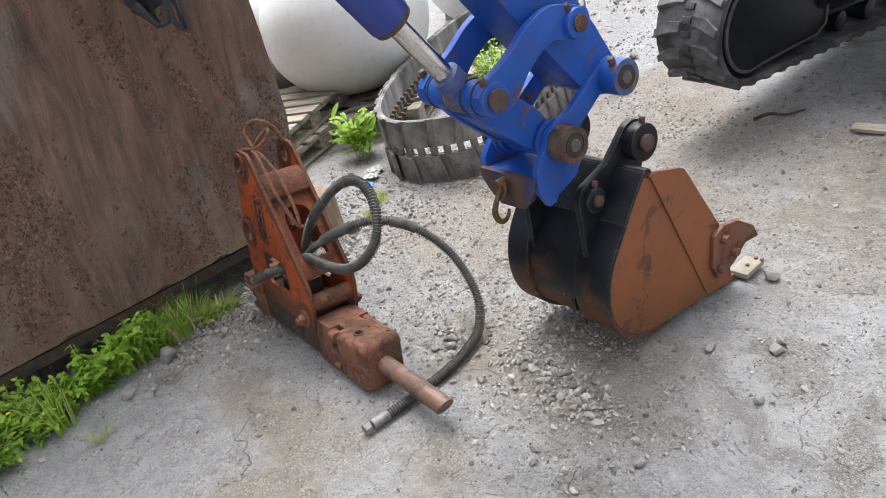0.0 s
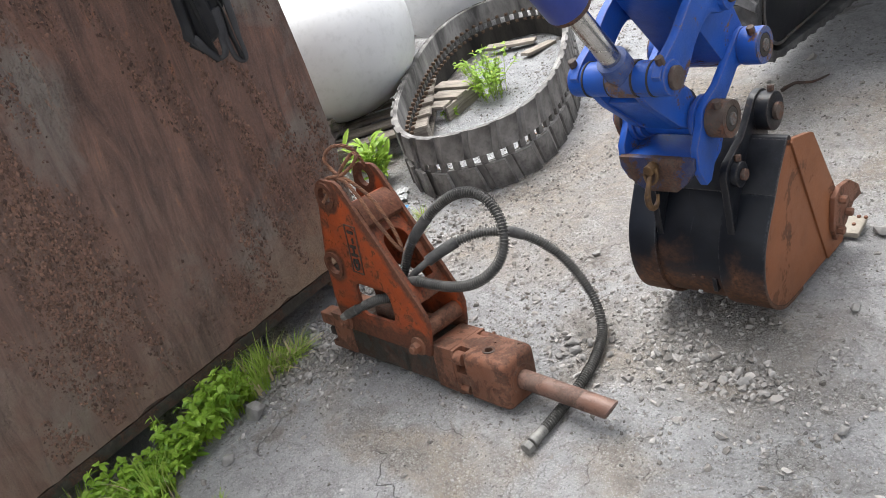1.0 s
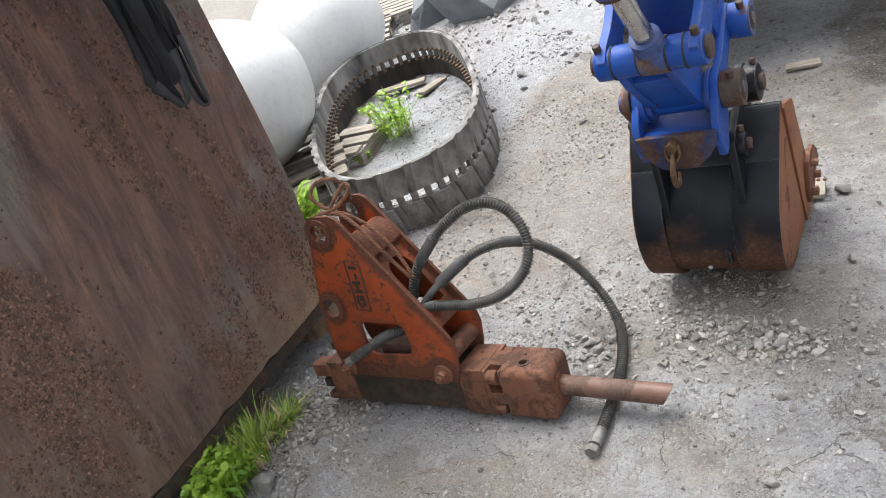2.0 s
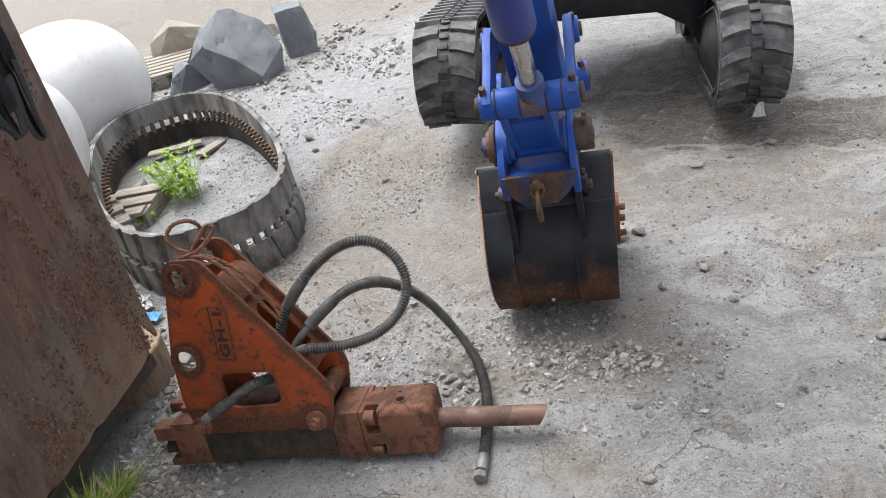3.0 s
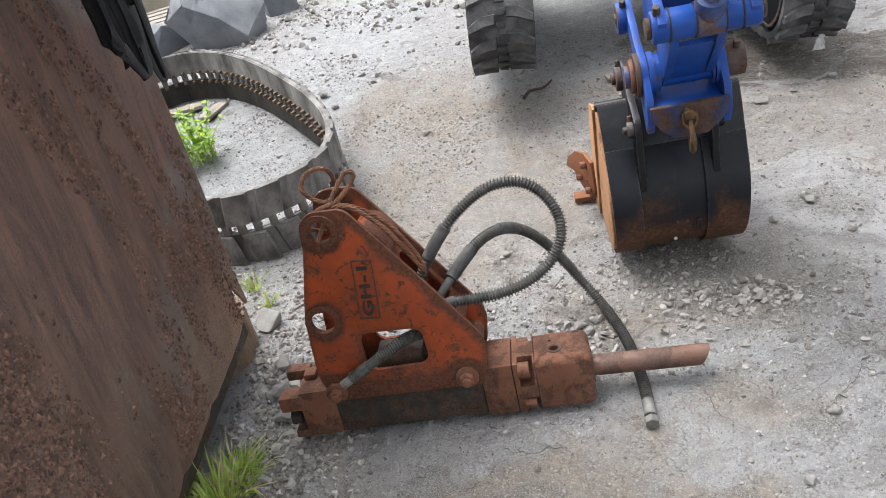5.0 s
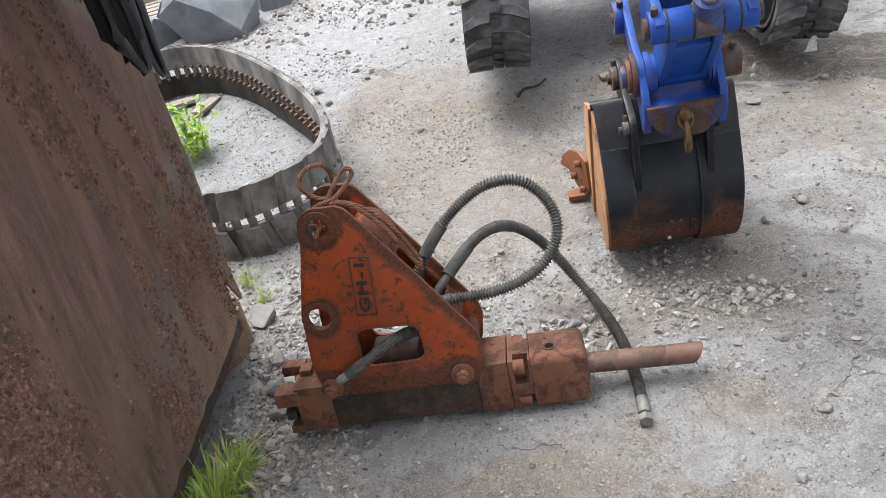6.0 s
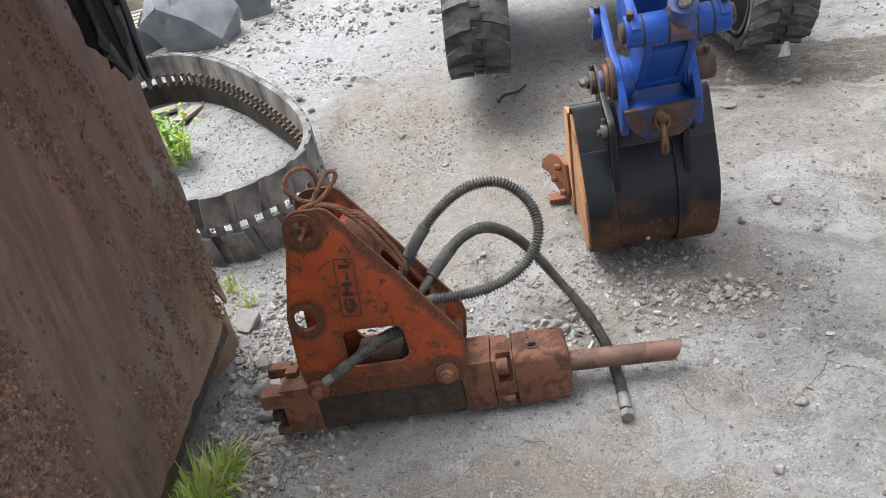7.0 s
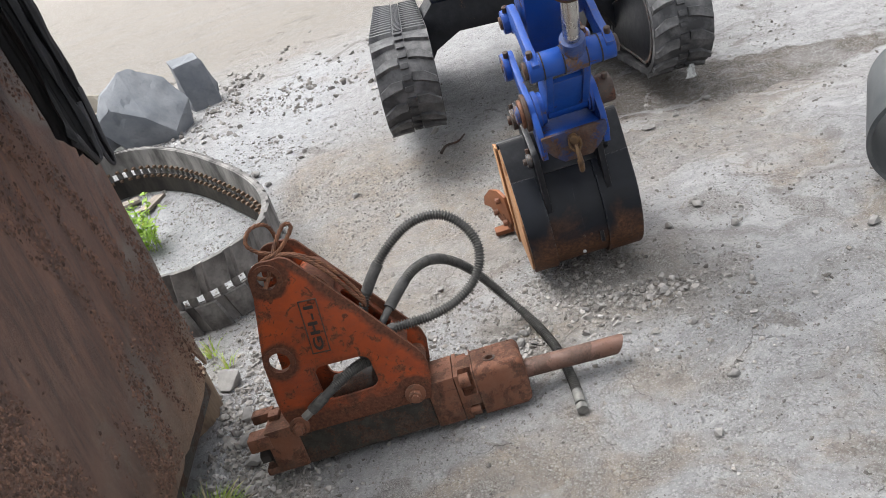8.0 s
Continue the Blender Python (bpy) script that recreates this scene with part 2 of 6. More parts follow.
def skip_material():
    m, nt, bsdf, vec = begin("skip_rusted_plate")
    lean = node(nt, "Mapping", Vector=vec, Rotation=(0.12, 0, 0)).outputs[0]
    runs = noise_of(nt, node(nt, "Mapping", Vector=lean, Scale=(1, 4.5, 0.7)).outputs[0], 4.2, 9, 0.75, 0.6)
    big = noise_of(nt, vec, 1.7, 6, 0.6, 0.7)
    mid = noise_of(nt, vec, 7.5, 7, 0.65, 0.5)
    pits = noise_of(nt, node(nt, "Mapping", Vector=lean, Scale=(1, 1.5, 0.7)).outputs[0], 150, 6, 0.8, 0.3)
    fine = noise_of(nt, vec, 190, 4, 0.75)
    c = mix(nt, ramp(nt, runs, 0.38, 0.62), (0.056, 0.029, 0.022), (0.175, 0.092, 0.066))
    c = mix(nt, mul(nt, ramp(nt, big, 0.50, 0.60), ramp(nt, runs, 0.38, 0.6, 0.35, 0.9)), c, (0.165, 0.152, 0.135))
    c = mix(nt, mul(nt, ramp(nt, runs, 0.57, 0.66), ramp(nt, mid, 0.5, 0.6, 0.0, 0.8)), c, (0.33, 0.125, 0.05))
    c = mix(nt, ramp(nt, fine, 0.5, 0.7, 0.0, 0.4), c, (0.19, 0.135, 0.11))
    field = mul(nt, mul(nt, pits, 0.62), mul(nt, mul(nt, mid, 0.25), mul(nt, big, 0.13), "ADD"), "ADD")
    flake = ramp(nt, field, 0.55, 0.57)
    c = mix(nt, mul(nt, flake, 0.4), c, mix(nt, ramp(nt, fine, 0.4, 0.6), (0.045, 0.026, 0.02), (0.15, 0.082, 0.055)))
    sep = node(nt, "SeparateXYZ", Vector=vec)
    old = mul(nt, mul(nt, ramp(nt, sep.outputs["Y"], 1.35, 0.75), ramp(nt, sep.outputs["Z"], 1.0, 0.45)), ramp(nt, mul(nt, mul(nt, big, 0.5), mul(nt, runs, 0.5), "ADD"), 0.43, 0.57, 0.2, 0.8))
    c = mix(nt, old, c, mix(nt, ramp(nt, mid, 0.4, 0.6), (0.145, 0.098, 0.077), (0.195, 0.160, 0.130)))
    low = mul(nt, ramp(nt, mul(nt, sep.outputs["Z"], mul(nt, mid, 0.25), "ADD"), 0.42, 0.15), ramp(nt, sep.outputs["Y"], 1.0, 1.55))
    c = mix(nt, mul(nt, low, 0.8), c, mix(nt, ramp(nt, fine, 0.4, 0.6), (0.19, 0.115, 0.065), (0.36, 0.25, 0.165)))
    finish(nt, bsdf, c, ramp(nt, runs, 0.3, 0.7, 0.5, 0.75), 0.0, mul(nt, mul(nt, flake, 0.6), mul(nt, fine, 0.4), "ADD"), 1.0, 0.012)
    return m


def breaker_material():
    """Orange paint, scratched, with black grime round the holes, bolts and lower edge."""
    m, nt, bsdf, vec = begin("orange_worn_paint")
    sep = node(nt, "SeparateXYZ", Vector=vec)
    flat = node(nt, "CombineXYZ", X=sep.outputs["X"], Y=0.0, Z=sep.outputs["Z"]).outputs[0]
    big = noise_of(nt, vec, 9, 8, 0.65, 0.5)
    fine = noise_of(nt, vec, 110, 6, 0.75)
    mid = noise_of(nt, vec, 32, 7, 0.75, 0.6)
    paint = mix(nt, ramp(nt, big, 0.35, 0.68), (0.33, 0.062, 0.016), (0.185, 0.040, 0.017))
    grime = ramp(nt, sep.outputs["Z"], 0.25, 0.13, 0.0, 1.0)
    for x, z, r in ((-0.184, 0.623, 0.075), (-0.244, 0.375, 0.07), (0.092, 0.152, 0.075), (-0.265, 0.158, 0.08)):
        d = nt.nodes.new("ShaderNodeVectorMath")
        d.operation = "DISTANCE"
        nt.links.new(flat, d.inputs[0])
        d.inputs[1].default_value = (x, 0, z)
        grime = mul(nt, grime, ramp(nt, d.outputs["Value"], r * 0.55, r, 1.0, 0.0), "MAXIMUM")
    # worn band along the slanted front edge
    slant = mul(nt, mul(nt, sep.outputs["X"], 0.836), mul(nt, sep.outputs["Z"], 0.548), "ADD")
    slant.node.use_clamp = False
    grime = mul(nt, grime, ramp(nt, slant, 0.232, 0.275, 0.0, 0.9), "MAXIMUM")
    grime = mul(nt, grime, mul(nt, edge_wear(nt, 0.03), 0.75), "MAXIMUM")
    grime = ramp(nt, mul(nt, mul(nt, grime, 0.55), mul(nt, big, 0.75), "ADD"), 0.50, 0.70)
    chips = ramp(nt, mid, 0.55, 0.58)
    lines = noise_of(nt, node(nt, "Mapping", Vector=vec, Rotation=(0, 0.6, 0), Scale=(1, 1, 3)).outputs[0], 13, 4, 0.6, 1.5)
    lines = mul(nt, ramp(nt, mul(nt, mul(nt, lines, 0.5, "SUBTRACT"), mul(nt, 0.5, lines, "SUBTRACT"), "MAXIMUM"), 0.0, 0.008, 1.0, 0.0), ramp(nt, big, 0.45, 0.58))
    chips = mul(nt, chips, mul(nt, lines, 0.8), "MAXIMUM")
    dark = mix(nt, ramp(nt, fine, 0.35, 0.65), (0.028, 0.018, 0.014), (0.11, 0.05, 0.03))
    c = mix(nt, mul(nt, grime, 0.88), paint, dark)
    c = mix(nt, mul(nt, chips, 0.85), c, mix(nt, ramp(nt, fine, 0.4, 0.6), (0.035, 0.02, 0.015), (0.15, 0.06, 0.03)))
    c = mix(nt, ramp(nt, fine, 0.6, 0.75, 0.0, 0.12), c, (0.3, 0.2, 0.15))
    finish(nt, bsdf, c, ramp(nt, mul(nt, grime, chips, "MAXIMUM"), 0, 1, 0.5, 0.78), 0.0, mul(nt, mul(nt, fine, 0.4), mul(nt, chips, 0.5), "SUBTRACT"), 0.5, 0.004, 0.25)
    return m


def bucket_material():
    m, nt, bsdf, vec = begin("bucket_worn_black")
    sep = node(nt, "SeparateXYZ", Vector=vec)
    big = noise_of(nt, vec, 7, 7, 0.6, 0.6)
    fine = noise_of(nt, vec, 90, 6, 0.7)
    scr = noise_of(nt, node(nt, "Mapping", Vector=vec, Scale=(14, 1, 1)).outputs[0], 6, 5, 0.7)
    edge = mul(nt, sep.outputs["Z"], mul(nt, big, 0.32), "ADD")
    bare = ramp(nt, edge, 0.32, 0.43, 1.0, 0.0)
    rust = mix(nt, ramp(nt, fine, 0.35, 0.65), (0.035, 0.018, 0.012), (0.13, 0.062, 0.034))
    c = mix(nt, mul(nt, bare, 0.88), mix(nt, ramp(nt, big, 0.35, 0.65), (0.004, 0.005, 0.008), (0.0085, 0.0105, 0.0155)), rust)
    rub = mul(nt, edge_wear(nt, 0.012), ramp(nt, fine, 0.46, 0.6, 0.0, 0.5))
    c = mix(nt, rub, c, (0.10, 0.108, 0.118))
    c = mix(nt, ramp(nt, scr, 0.62, 0.72, 0.0, 0.22), c, (0.10, 0.105, 0.12))
    finish(nt, bsdf, c, ramp(nt, mul(nt, bare, fine), 0, 0.5, 0.34, 0.7), 0.0, fine, 0.2, 0.003, 0.22)
    return m


M = dict(
    ground=ground_material(),
    skip=skip_material(),
    bucket=bucket_material(),
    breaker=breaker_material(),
    housing=worn("oily_housing", (0.024, 0.021, 0.017), (0.075, 0.038, 0.024), (0.014, 0.011, 0.010), 0.5, 16, (0.5, 0.8), 0.5, (0.13, 0.125, 0.11), 0.28),
    rust=worn("brown_rust", (0.160, 0.064, 0.036), (0.11, 0.046, 0.027), (0.035, 0.019, 0.014), 0.5, 12, (0.65, 0.88), 0.5, (0.20, 0.13, 0.095), 0.3, rubbed=0.45),
    dark_rust=worn("grimy_rust", (0.05, 0.033, 0.027), (0.115, 0.052, 0.033), (0.02, 0.014, 0.012), 0.5, 14, (0.55, 0.85), 0.5, (0.17, 0.15, 0.13), 0.3),
    orange_rust=worn("bucket_side_rust", (0.205, 0.074, 0.030), (0.12, 0.047, 0.024), (0.05, 0.028, 0.018), 0.60, 3.2, (0.55, 0.82), 0.35, (0.11, 0.055, 0.034), 0.5, rubbed=0.5),
    tan_rust=worn("tan_plate_rust", (0.38, 0.20, 0.098), (0.27, 0.13, 0.062), (0.15, 0.078, 0.042), 0.6, 6, (0.75, 0.92), 0.4, (0.5, 0.33, 0.2), 0.35),
    blue=worn("blue_paint", (0.009, 0.066, 0.33), (0.13, 0.062, 0.042), (0.035, 0.024, 0.022), 0.72, 13, (0.42, 0.8), 0.3, (0.045, 0.06, 0.10), 0.3, spec=0.25, rubbed=0.9),
    scuffed_blue=worn("scuffed_blue_steel", (0.03, 0.06, 0.19), (0.16, 0.085, 0.055), (0.05, 0.035, 0.03), 0.55, 16, (0.4, 0.8), 0.4, (0.2, 0.2, 0.22), 0.3),
    scuffed_steel=worn("scuffed_dark_steel", (0.05, 0.05, 0.054), (0.12, 0.07, 0.05), (0.03, 0.024, 0.02), 0.55, 20, (0.4, 0.75), 0.4, (0.2, 0.19, 0.18), 0.35, rubbed=0.8),
    apron=worn("stained_blue_plate", (0.014, 0.024, 0.085), (0.09, 0.042, 0.026), (0.028, 0.02, 0.018), 0.48, 18, (0.45, 0.85), 0.5, (0.14, 0.12, 0.11), 0.35),
    dark_blue=plain("navy_cylinder_paint", (0.012, 0.028, 0.17), (0.016, 0.035, 0.21), 6, 0.35, 0.05),
    black=worn("black_paint", (0.006, 0.0072, 0.0105), (0.08, 0.045, 0.03), (0.025, 0.02, 0.018), 0.85, 9, (0.36, 0.75), 0.25, (0.045, 0.047, 0.055), 0.3, spec=0.25, rubbed=0.8),
    chrome=plain("chrome_rod", (0.62, 0.60, 0.57), (0.5, 0.48, 0.45), 20, 0.22, 0.05, 1.0),
    rubber=plain("dusty_rubber", (0.030, 0.031, 0.034), (0.14, 0.14, 0.144), 9, 0.6, 0.3, contrast=(0.44, 0.70), spec=0.4),
    old_rubber=plain("weathered_rubber", (0.055, 0.053, 0.052), (0.25, 0.243, 0.235), 7, 0.85, 0.5, stretch=(1, 1, 0.45), contrast=(0.36, 0.64), spec=0.3),
    # lower inside of the loose track: shade put into the rubber's colour
    inner_shade_rubber=plain("shaded_rubber", (0.022, 0.021, 0.02), (0.07, 0.063, 0.055), 8, 0.9, 0.4, stretch=(1, 1, 0.3), spec=0.2),
    horn=plain("ochre_rusted_iron", (0.06, 0.036, 0.025), (0.17, 0.115, 0.075), 25, 0.85, 0.4),
    wood=plain("grey_pallet_wood", (0.15, 0.128, 0.105), (0.33, 0.295, 0.255), 7, 0.85, 0.4, stretch=(1, 9, 9)),
    log=plain("bleached_log", (0.12, 0.085, 0.058), (0.25, 0.185, 0.128), 8, 0.85, 0.5, stretch=(6, 6, 1.2)),
    white=plain("white_film", (0.60, 0.61, 0.617), (0.55, 0.557, 0.565), 2.5, 0.42, 0.06, dist=0.01),
    chisel=worn("worn_chisel_steel", (0.135, 0.066, 0.045), (0.10, 0.05, 0.034), (0.04, 0.025, 0.02), 0.5, 14, (0.45, 0.75), 0.4, (0.2, 0.15, 0.13), 0.3, spec=0.5),
    leaf=leafy("weed_green", (0.17, 0.32, 0.03), (0.34, 0.50, 0.075), 14),
    leaf_dark=leafy("broadleaf_green", (0.11, 0.23, 0.026), (0.22, 0.38, 0.05), 14),
    grass=leafy("grass_green", (0.18, 0.31, 0.04), (0.36, 0.47, 0.11), 10),
    straw=plain("dry_straw", (0.42, 0.34, 0.2), (0.5, 0.42, 0.27), 10, 0.8, 0.1),
    blossom=plain("yellow_flower", (0.75, 0.55, 0.04), (0.8, 0.62, 0.08), 10, 0.6, 0.1),
    stone=plain("grey_gravel", (0.12, 0.116, 0.112), (0.29, 0.283, 0.273), 5, 0.9, 0.6, dist=0.006),
    boulder=plain("blue_grey_rock", (0.105, 0.118, 0.137), (0.20, 0.21, 0.225), 2.2, 0.85, 0.5, dist=0.012),
    tan_rock=plain("tan_rock", (0.21, 0.19, 0.155), (0.33, 0.30, 0.255), 3.5, 0.9, 0.7, dist=0.02),
    hose=plain("black_hose_rubber", (0.022, 0.022, 0.023), (0.075, 0.074, 0.072), 30, 0.65, 0.3),
    spring=plain("dull_spring_wire", (0.032, 0.031, 0.03), (0.11, 0.107, 0.10), 40, 0.55, 0.2, 0.3),
    wire=plain("rusty_wire_rope", (0.09, 0.04, 0.024), (0.21, 0.095, 0.05), 60, 0.85, 0.5),
    cloth=plain("black_cloth", (0.010, 0.010, 0.011), (0.022, 0.022, 0.025), 10, 0.55, 0.5, dist=0.006),
    brass=plain("rusty_brass", (0.05, 0.027, 0.014), (0.14, 0.08, 0.034), 40, 0.55, 0.3, 0.4),
    pale=plain("pale_plastic", (0.30, 0.315, 0.32), (0.48, 0.49, 0.49), 9, 0.4, 0.2),
    litter_blue=plain("blue_litter", (0.03, 0.22, 0.55), (0.2, 0.45, 0.7), 30, 0.35, 0.2),
    tube=plain("dark_plastic_pipe", (0.03, 0.036, 0.04), (0.08, 0.085, 0.088), 6, 0.6, 0.2),
    zinc=plain("dull_zinc_fitting", (0.10, 0.10, 0.097), (0.2, 0.197, 0.185), 40, 0.55, 0.3, 0.3),
    hole=plain("inner_shadow_iron", (0.02, 0.016, 0.014), (0.03, 0.024, 0.02), 10, 0.9, 0.1),
)


# ---- building helpers ----
def mesh_of(bm, name, material, smooth=True, sharp=0.6):
    bmesh.ops.recalc_face_normals(bm, faces=bm.faces)
    for f in bm.faces:
        f.smooth = smooth
    if smooth:
        for e in bm.edges:
            if len(e.link_faces) == 2 and e.calc_face_angle(0) > sharp:
                e.smooth = False
    data = bpy.data.meshes.new(name)
    bm.to_mesh(data)
    bm.free()
    data.materials.append(material)
    return data


def part(name, bm, material, parent, label="", smooth=True, sharp=0.6):
    ob = new(name, mesh_of(bm, name, material, smooth, sharp))
    ob.parent = parent
    return tagged(ob, label)


def put(name, data, parent, m=None, label=""):
    ob = new(name, data)
    ob.parent = parent
    if m is not None:
        ob.matrix_basis = m
    return tagged(ob, label)


def thing(name, label, category, m=None, group="", kind=""):
    ob = new(name)
    ob.empty_display_size = 0.1
    if m is not None:
        ob.matrix_world = m
    return tagged(ob, label, category, group, kind)


def single(name, bm, material, label, category, m=None, group="", kind="", smooth=True, sharp=0.6):
    ob = new(name, mesh_of(bm, name, material, smooth, sharp))
    if m is not None:
        ob.matrix_world = m
    return tagged(ob, label, category, group, kind)


def soften(bm, width, seg=2, angle=0.5):
    edges = [e for e in bm.edges if len(e.link_faces) == 2 and e.calc_face_angle(0) > angle]
    if edges and width > 0:
        bmesh.ops.bevel(bm, geom=edges, offset=width, segments=seg, profile=0.6, affect="EDGES", clamp_overlap=True)
    return bm


def box(x0, x1, y0, y1, z0, z1, bevel=0.003, bm=None, m=None, seg=2):
    bm2 = bmesh.new()
    bmesh.ops.create_cube(bm2, size=1, matrix=Matrix.Translation(((x0 + x1) / 2, (y0 + y1) / 2, (z0 + z1) / 2)) @ Matrix.Diagonal((abs(x1 - x0), abs(y1 - y0), abs(z1 - z0), 1)))
    soften(bm2, bevel, seg)
    if m is not None:
        bm2.transform(m)
    return join(bm, bm2)


def join(bm, bm2):
    if bm is None:
        return bm2
    data = bpy.data.meshes.new("join")
    bm2.to_mesh(data)
    bm2.free()
    bm.from_mesh(data)
    bpy.data.meshes.remove(data)
    return bm


def rod(a, b, r, bm=None, seg=24, bevel=0.0, r2=None):
    """A cylinder or cone from a to b."""
    a, b = Vector(a), Vector(b)
    bm2 = bmesh.new()
    d = b - a
    bmesh.ops.create_cone(bm2, cap_ends=True, segments=seg, radius1=r, radius2=r if r2 is None else r2, depth=d.length)
    soften(bm2, bevel, 2, 0.9)
    bm2.transform(Matrix.Translation((a + b) / 2) @ d.to_track_quat("Z", "Y").to_matrix().to_4x4())
    return join(bm, bm2)


def ring_sleeve(a, b, r, r_in, bm=None, seg=28):
    """A hollow cylinder from a to b."""
    a, b = Vector(a), Vector(b)
    bm2 = bmesh.new()
    d = b - a
    prof = [(r_in, -0.5), (r, -0.5), (r, 0.5), (r_in, 0.5)]
    loops = [[bm2.verts.new((q * math.cos(t), q * math.sin(t), h * d.length)) for q, h in prof] for t in [2 * math.pi * i / seg for i in range(seg)]]
    for i in range(seg):
        for j in range(4):
            bm2.faces.new((loops[i][j], loops[i][(j + 1) % 4], loops[(i + 1) % seg][(j + 1) % 4], loops[(i + 1) % seg][j]))
    bm2.transform(Matrix.Translation((a + b) / 2) @ d.to_track_quat("Z", "Y").to_matrix().to_4x4())
    return join(bm, bm2)


def arc(cx, cy, r, a0, a1, n=8):
    return [(cx + r * math.cos(radians(a0 + (a1 - a0) * i / n)), cy + r * math.sin(radians(a0 + (a1 - a0) * i / n))) for i in range(n + 1)]


def slab(outline, depth, holes=(), bevel=0.0015, m=None, bm=None):
    """A plate: an outline in x, y with holes, thickened along z from 0 to depth."""
    bm2 = bmesh.new()
    edges = []
    for loop in (outline, *holes):
        vs = [bm2.verts.new((x, y, 0)) for x, y in loop]
        edges += [bm2.edges.new((vs[i], vs[(i + 1) % len(vs)])) for i in range(len(vs))]
    if holes:
        bmesh.ops.triangle_fill(bm2, use_beauty=True, edges=edges)
    else:
        bmesh.ops.contextual_create(bm2, geom=edges)
    out = bmesh.ops.extrude_face_region(bm2, geom=bm2.faces[:])
    bmesh.ops.translate(bm2, verts=[v for v in out["geom"] if isinstance(v, bmesh.types.BMVert)], vec=(0, 0, depth))
    bmesh.ops.recalc_face_normals(bm2, faces=bm2.faces)
    soften(bm2, bevel, 2, 0.7)
    if m is not None:
        bm2.transform(m)
    return join(bm, bm2)


def cut(bm, *tools):
    """The solid bm less the solids given, with real holes and pockets."""
    obs = []
    for b in (bm, *tools):
        bmesh.ops.recalc_face_normals(b, faces=b.faces)
        data = bpy.data.meshes.new("cut")
        b.to_mesh(data)
        b.free()
        obs.append(new("cut", data))
    for tool in obs[1:]:
        mod = obs[0].modifiers.new("cut", "BOOLEAN")
        mod.operation, mod.solver, mod.object = "DIFFERENCE", "EXACT", tool
    bpy.context.view_layer.update()
    data = bpy.data.meshes.new_from_object(obs[0].evaluated_get(bpy.context.evaluated_depsgraph_get()))
    out = bmesh.new()
    out.from_mesh(data)
    for o in obs:
        bpy.data.objects.remove(o)
    bpy.data.meshes.remove(data)
    return out


# plate planes: a slab's x, y, z laid along these
YZ = Matrix(((0, 0, 1, 0), (1, 0, 0, 0), (0, 1, 0, 0), (0, 0, 0, 1)))
XZ = Matrix(((1, 0, 0, 0), (0, 0, -1, 0), (0, 1, 0, 0), (0, 0, 0, 1)))


def at_x(x):
    return Matrix.Translation((x, 0, 0)) @ YZ


def at_y(y):
    return Matrix.Translation((0, y, 0)) @ XZ


def smooth_path(points, n=12, closed=False):
    """A Catmull-Rom line through the points."""
    p = [Vector(q) for q in points]
    out = []
    k = len(p)
    for i in range(k if closed else k - 1):
        if closed:
            a, b, c, d = p[i - 1], p[i], p[(i + 1) % k], p[(i + 2) % k]
        else:
            a, b, c, d = p[max(i - 1, 0)], p[i], p[i + 1], p[min(i + 2, k - 1)]
        for j in range(n):
            t = j / n
            out.append(0.5 * ((2 * b) + (c - a) * t + (2 * a - 5 * b + 4 * c - d) * t * t + (3 * b - a - 3 * c + d) * t ** 3))
    if not closed:
        out.append(p[-1])
    return out


def even(path, step):
    out, left = [path[0]], step
    for a, b in zip(path[:-1], path[1:]):
        L = (b - a).length
        pos = 0.0
        while L - pos >= left:
            pos += left
            out.append(a.lerp(b, pos / L))
            left = step
        left -= L - pos
    return out


def frames_on(path):
    """Tangent, side and up along a line, without twist."""
    res, up = [], Vector((0.3, 0.2, 1)).normalized()
    for i, p in enumerate(path):
        t = (path[min(i + 1, len(path) - 1)] - path[max(i - 1, 0)]).normalized()
        side = t.cross(up).normalized()
        up = side.cross(t).normalized()
        res.append((p, t, side, up))
    return res


def tube_along(path, r, seg=10, bm=None, radius=None):
    bm = bm or bmesh.new()
    rows = []
    for i, (p, t, s, u) in enumerate(frames_on(path)):
        q = radius(i / (len(path) - 1)) if radius else r
        rows.append([bm.verts.new(p + q * (math.cos(a) * s + math.sin(a) * u)) for a in [2 * math.pi * k / seg for k in range(seg)]])
    for a, b in zip(rows[:-1], rows[1:]):
        for k in range(seg):
            bm.faces.new((a[k], a[(k + 1) % seg], b[(k + 1) % seg], b[k]))
    bm.faces.new(rows[0][::-1])
    bm.faces.new(rows[-1])
    return bm


def coil_along(path, r, wire, pitch, turn=10, seg=4):
    """A spring wound round a line."""
    fine = even(path, pitch / turn)
    line = [p + r * (math.cos(2 * math.pi * i / turn) * s + math.sin(2 * math.pi * i / turn) * u) for i, (p, t, s, u) in enumerate(frames_on(fine))]
    return tube_along(line, wire, seg)


def hull(points, bevel=0.0):
    bm = bmesh.new()
    for p in points:
        bm.verts.new(p)
    res = bmesh.ops.convex_hull(bm, input=bm.verts[:])
    bmesh.ops.delete(bm, geom=[v for v in res["geom_interior"] if isinstance(v, bmesh.types.BMVert)], context="VERTS")
    bmesh.ops.dissolve_limit(bm, angle_limit=0.25, verts=bm.verts[:], edges=bm.edges[:])
    soften(bm, bevel, 2, 0.3)
    return bm


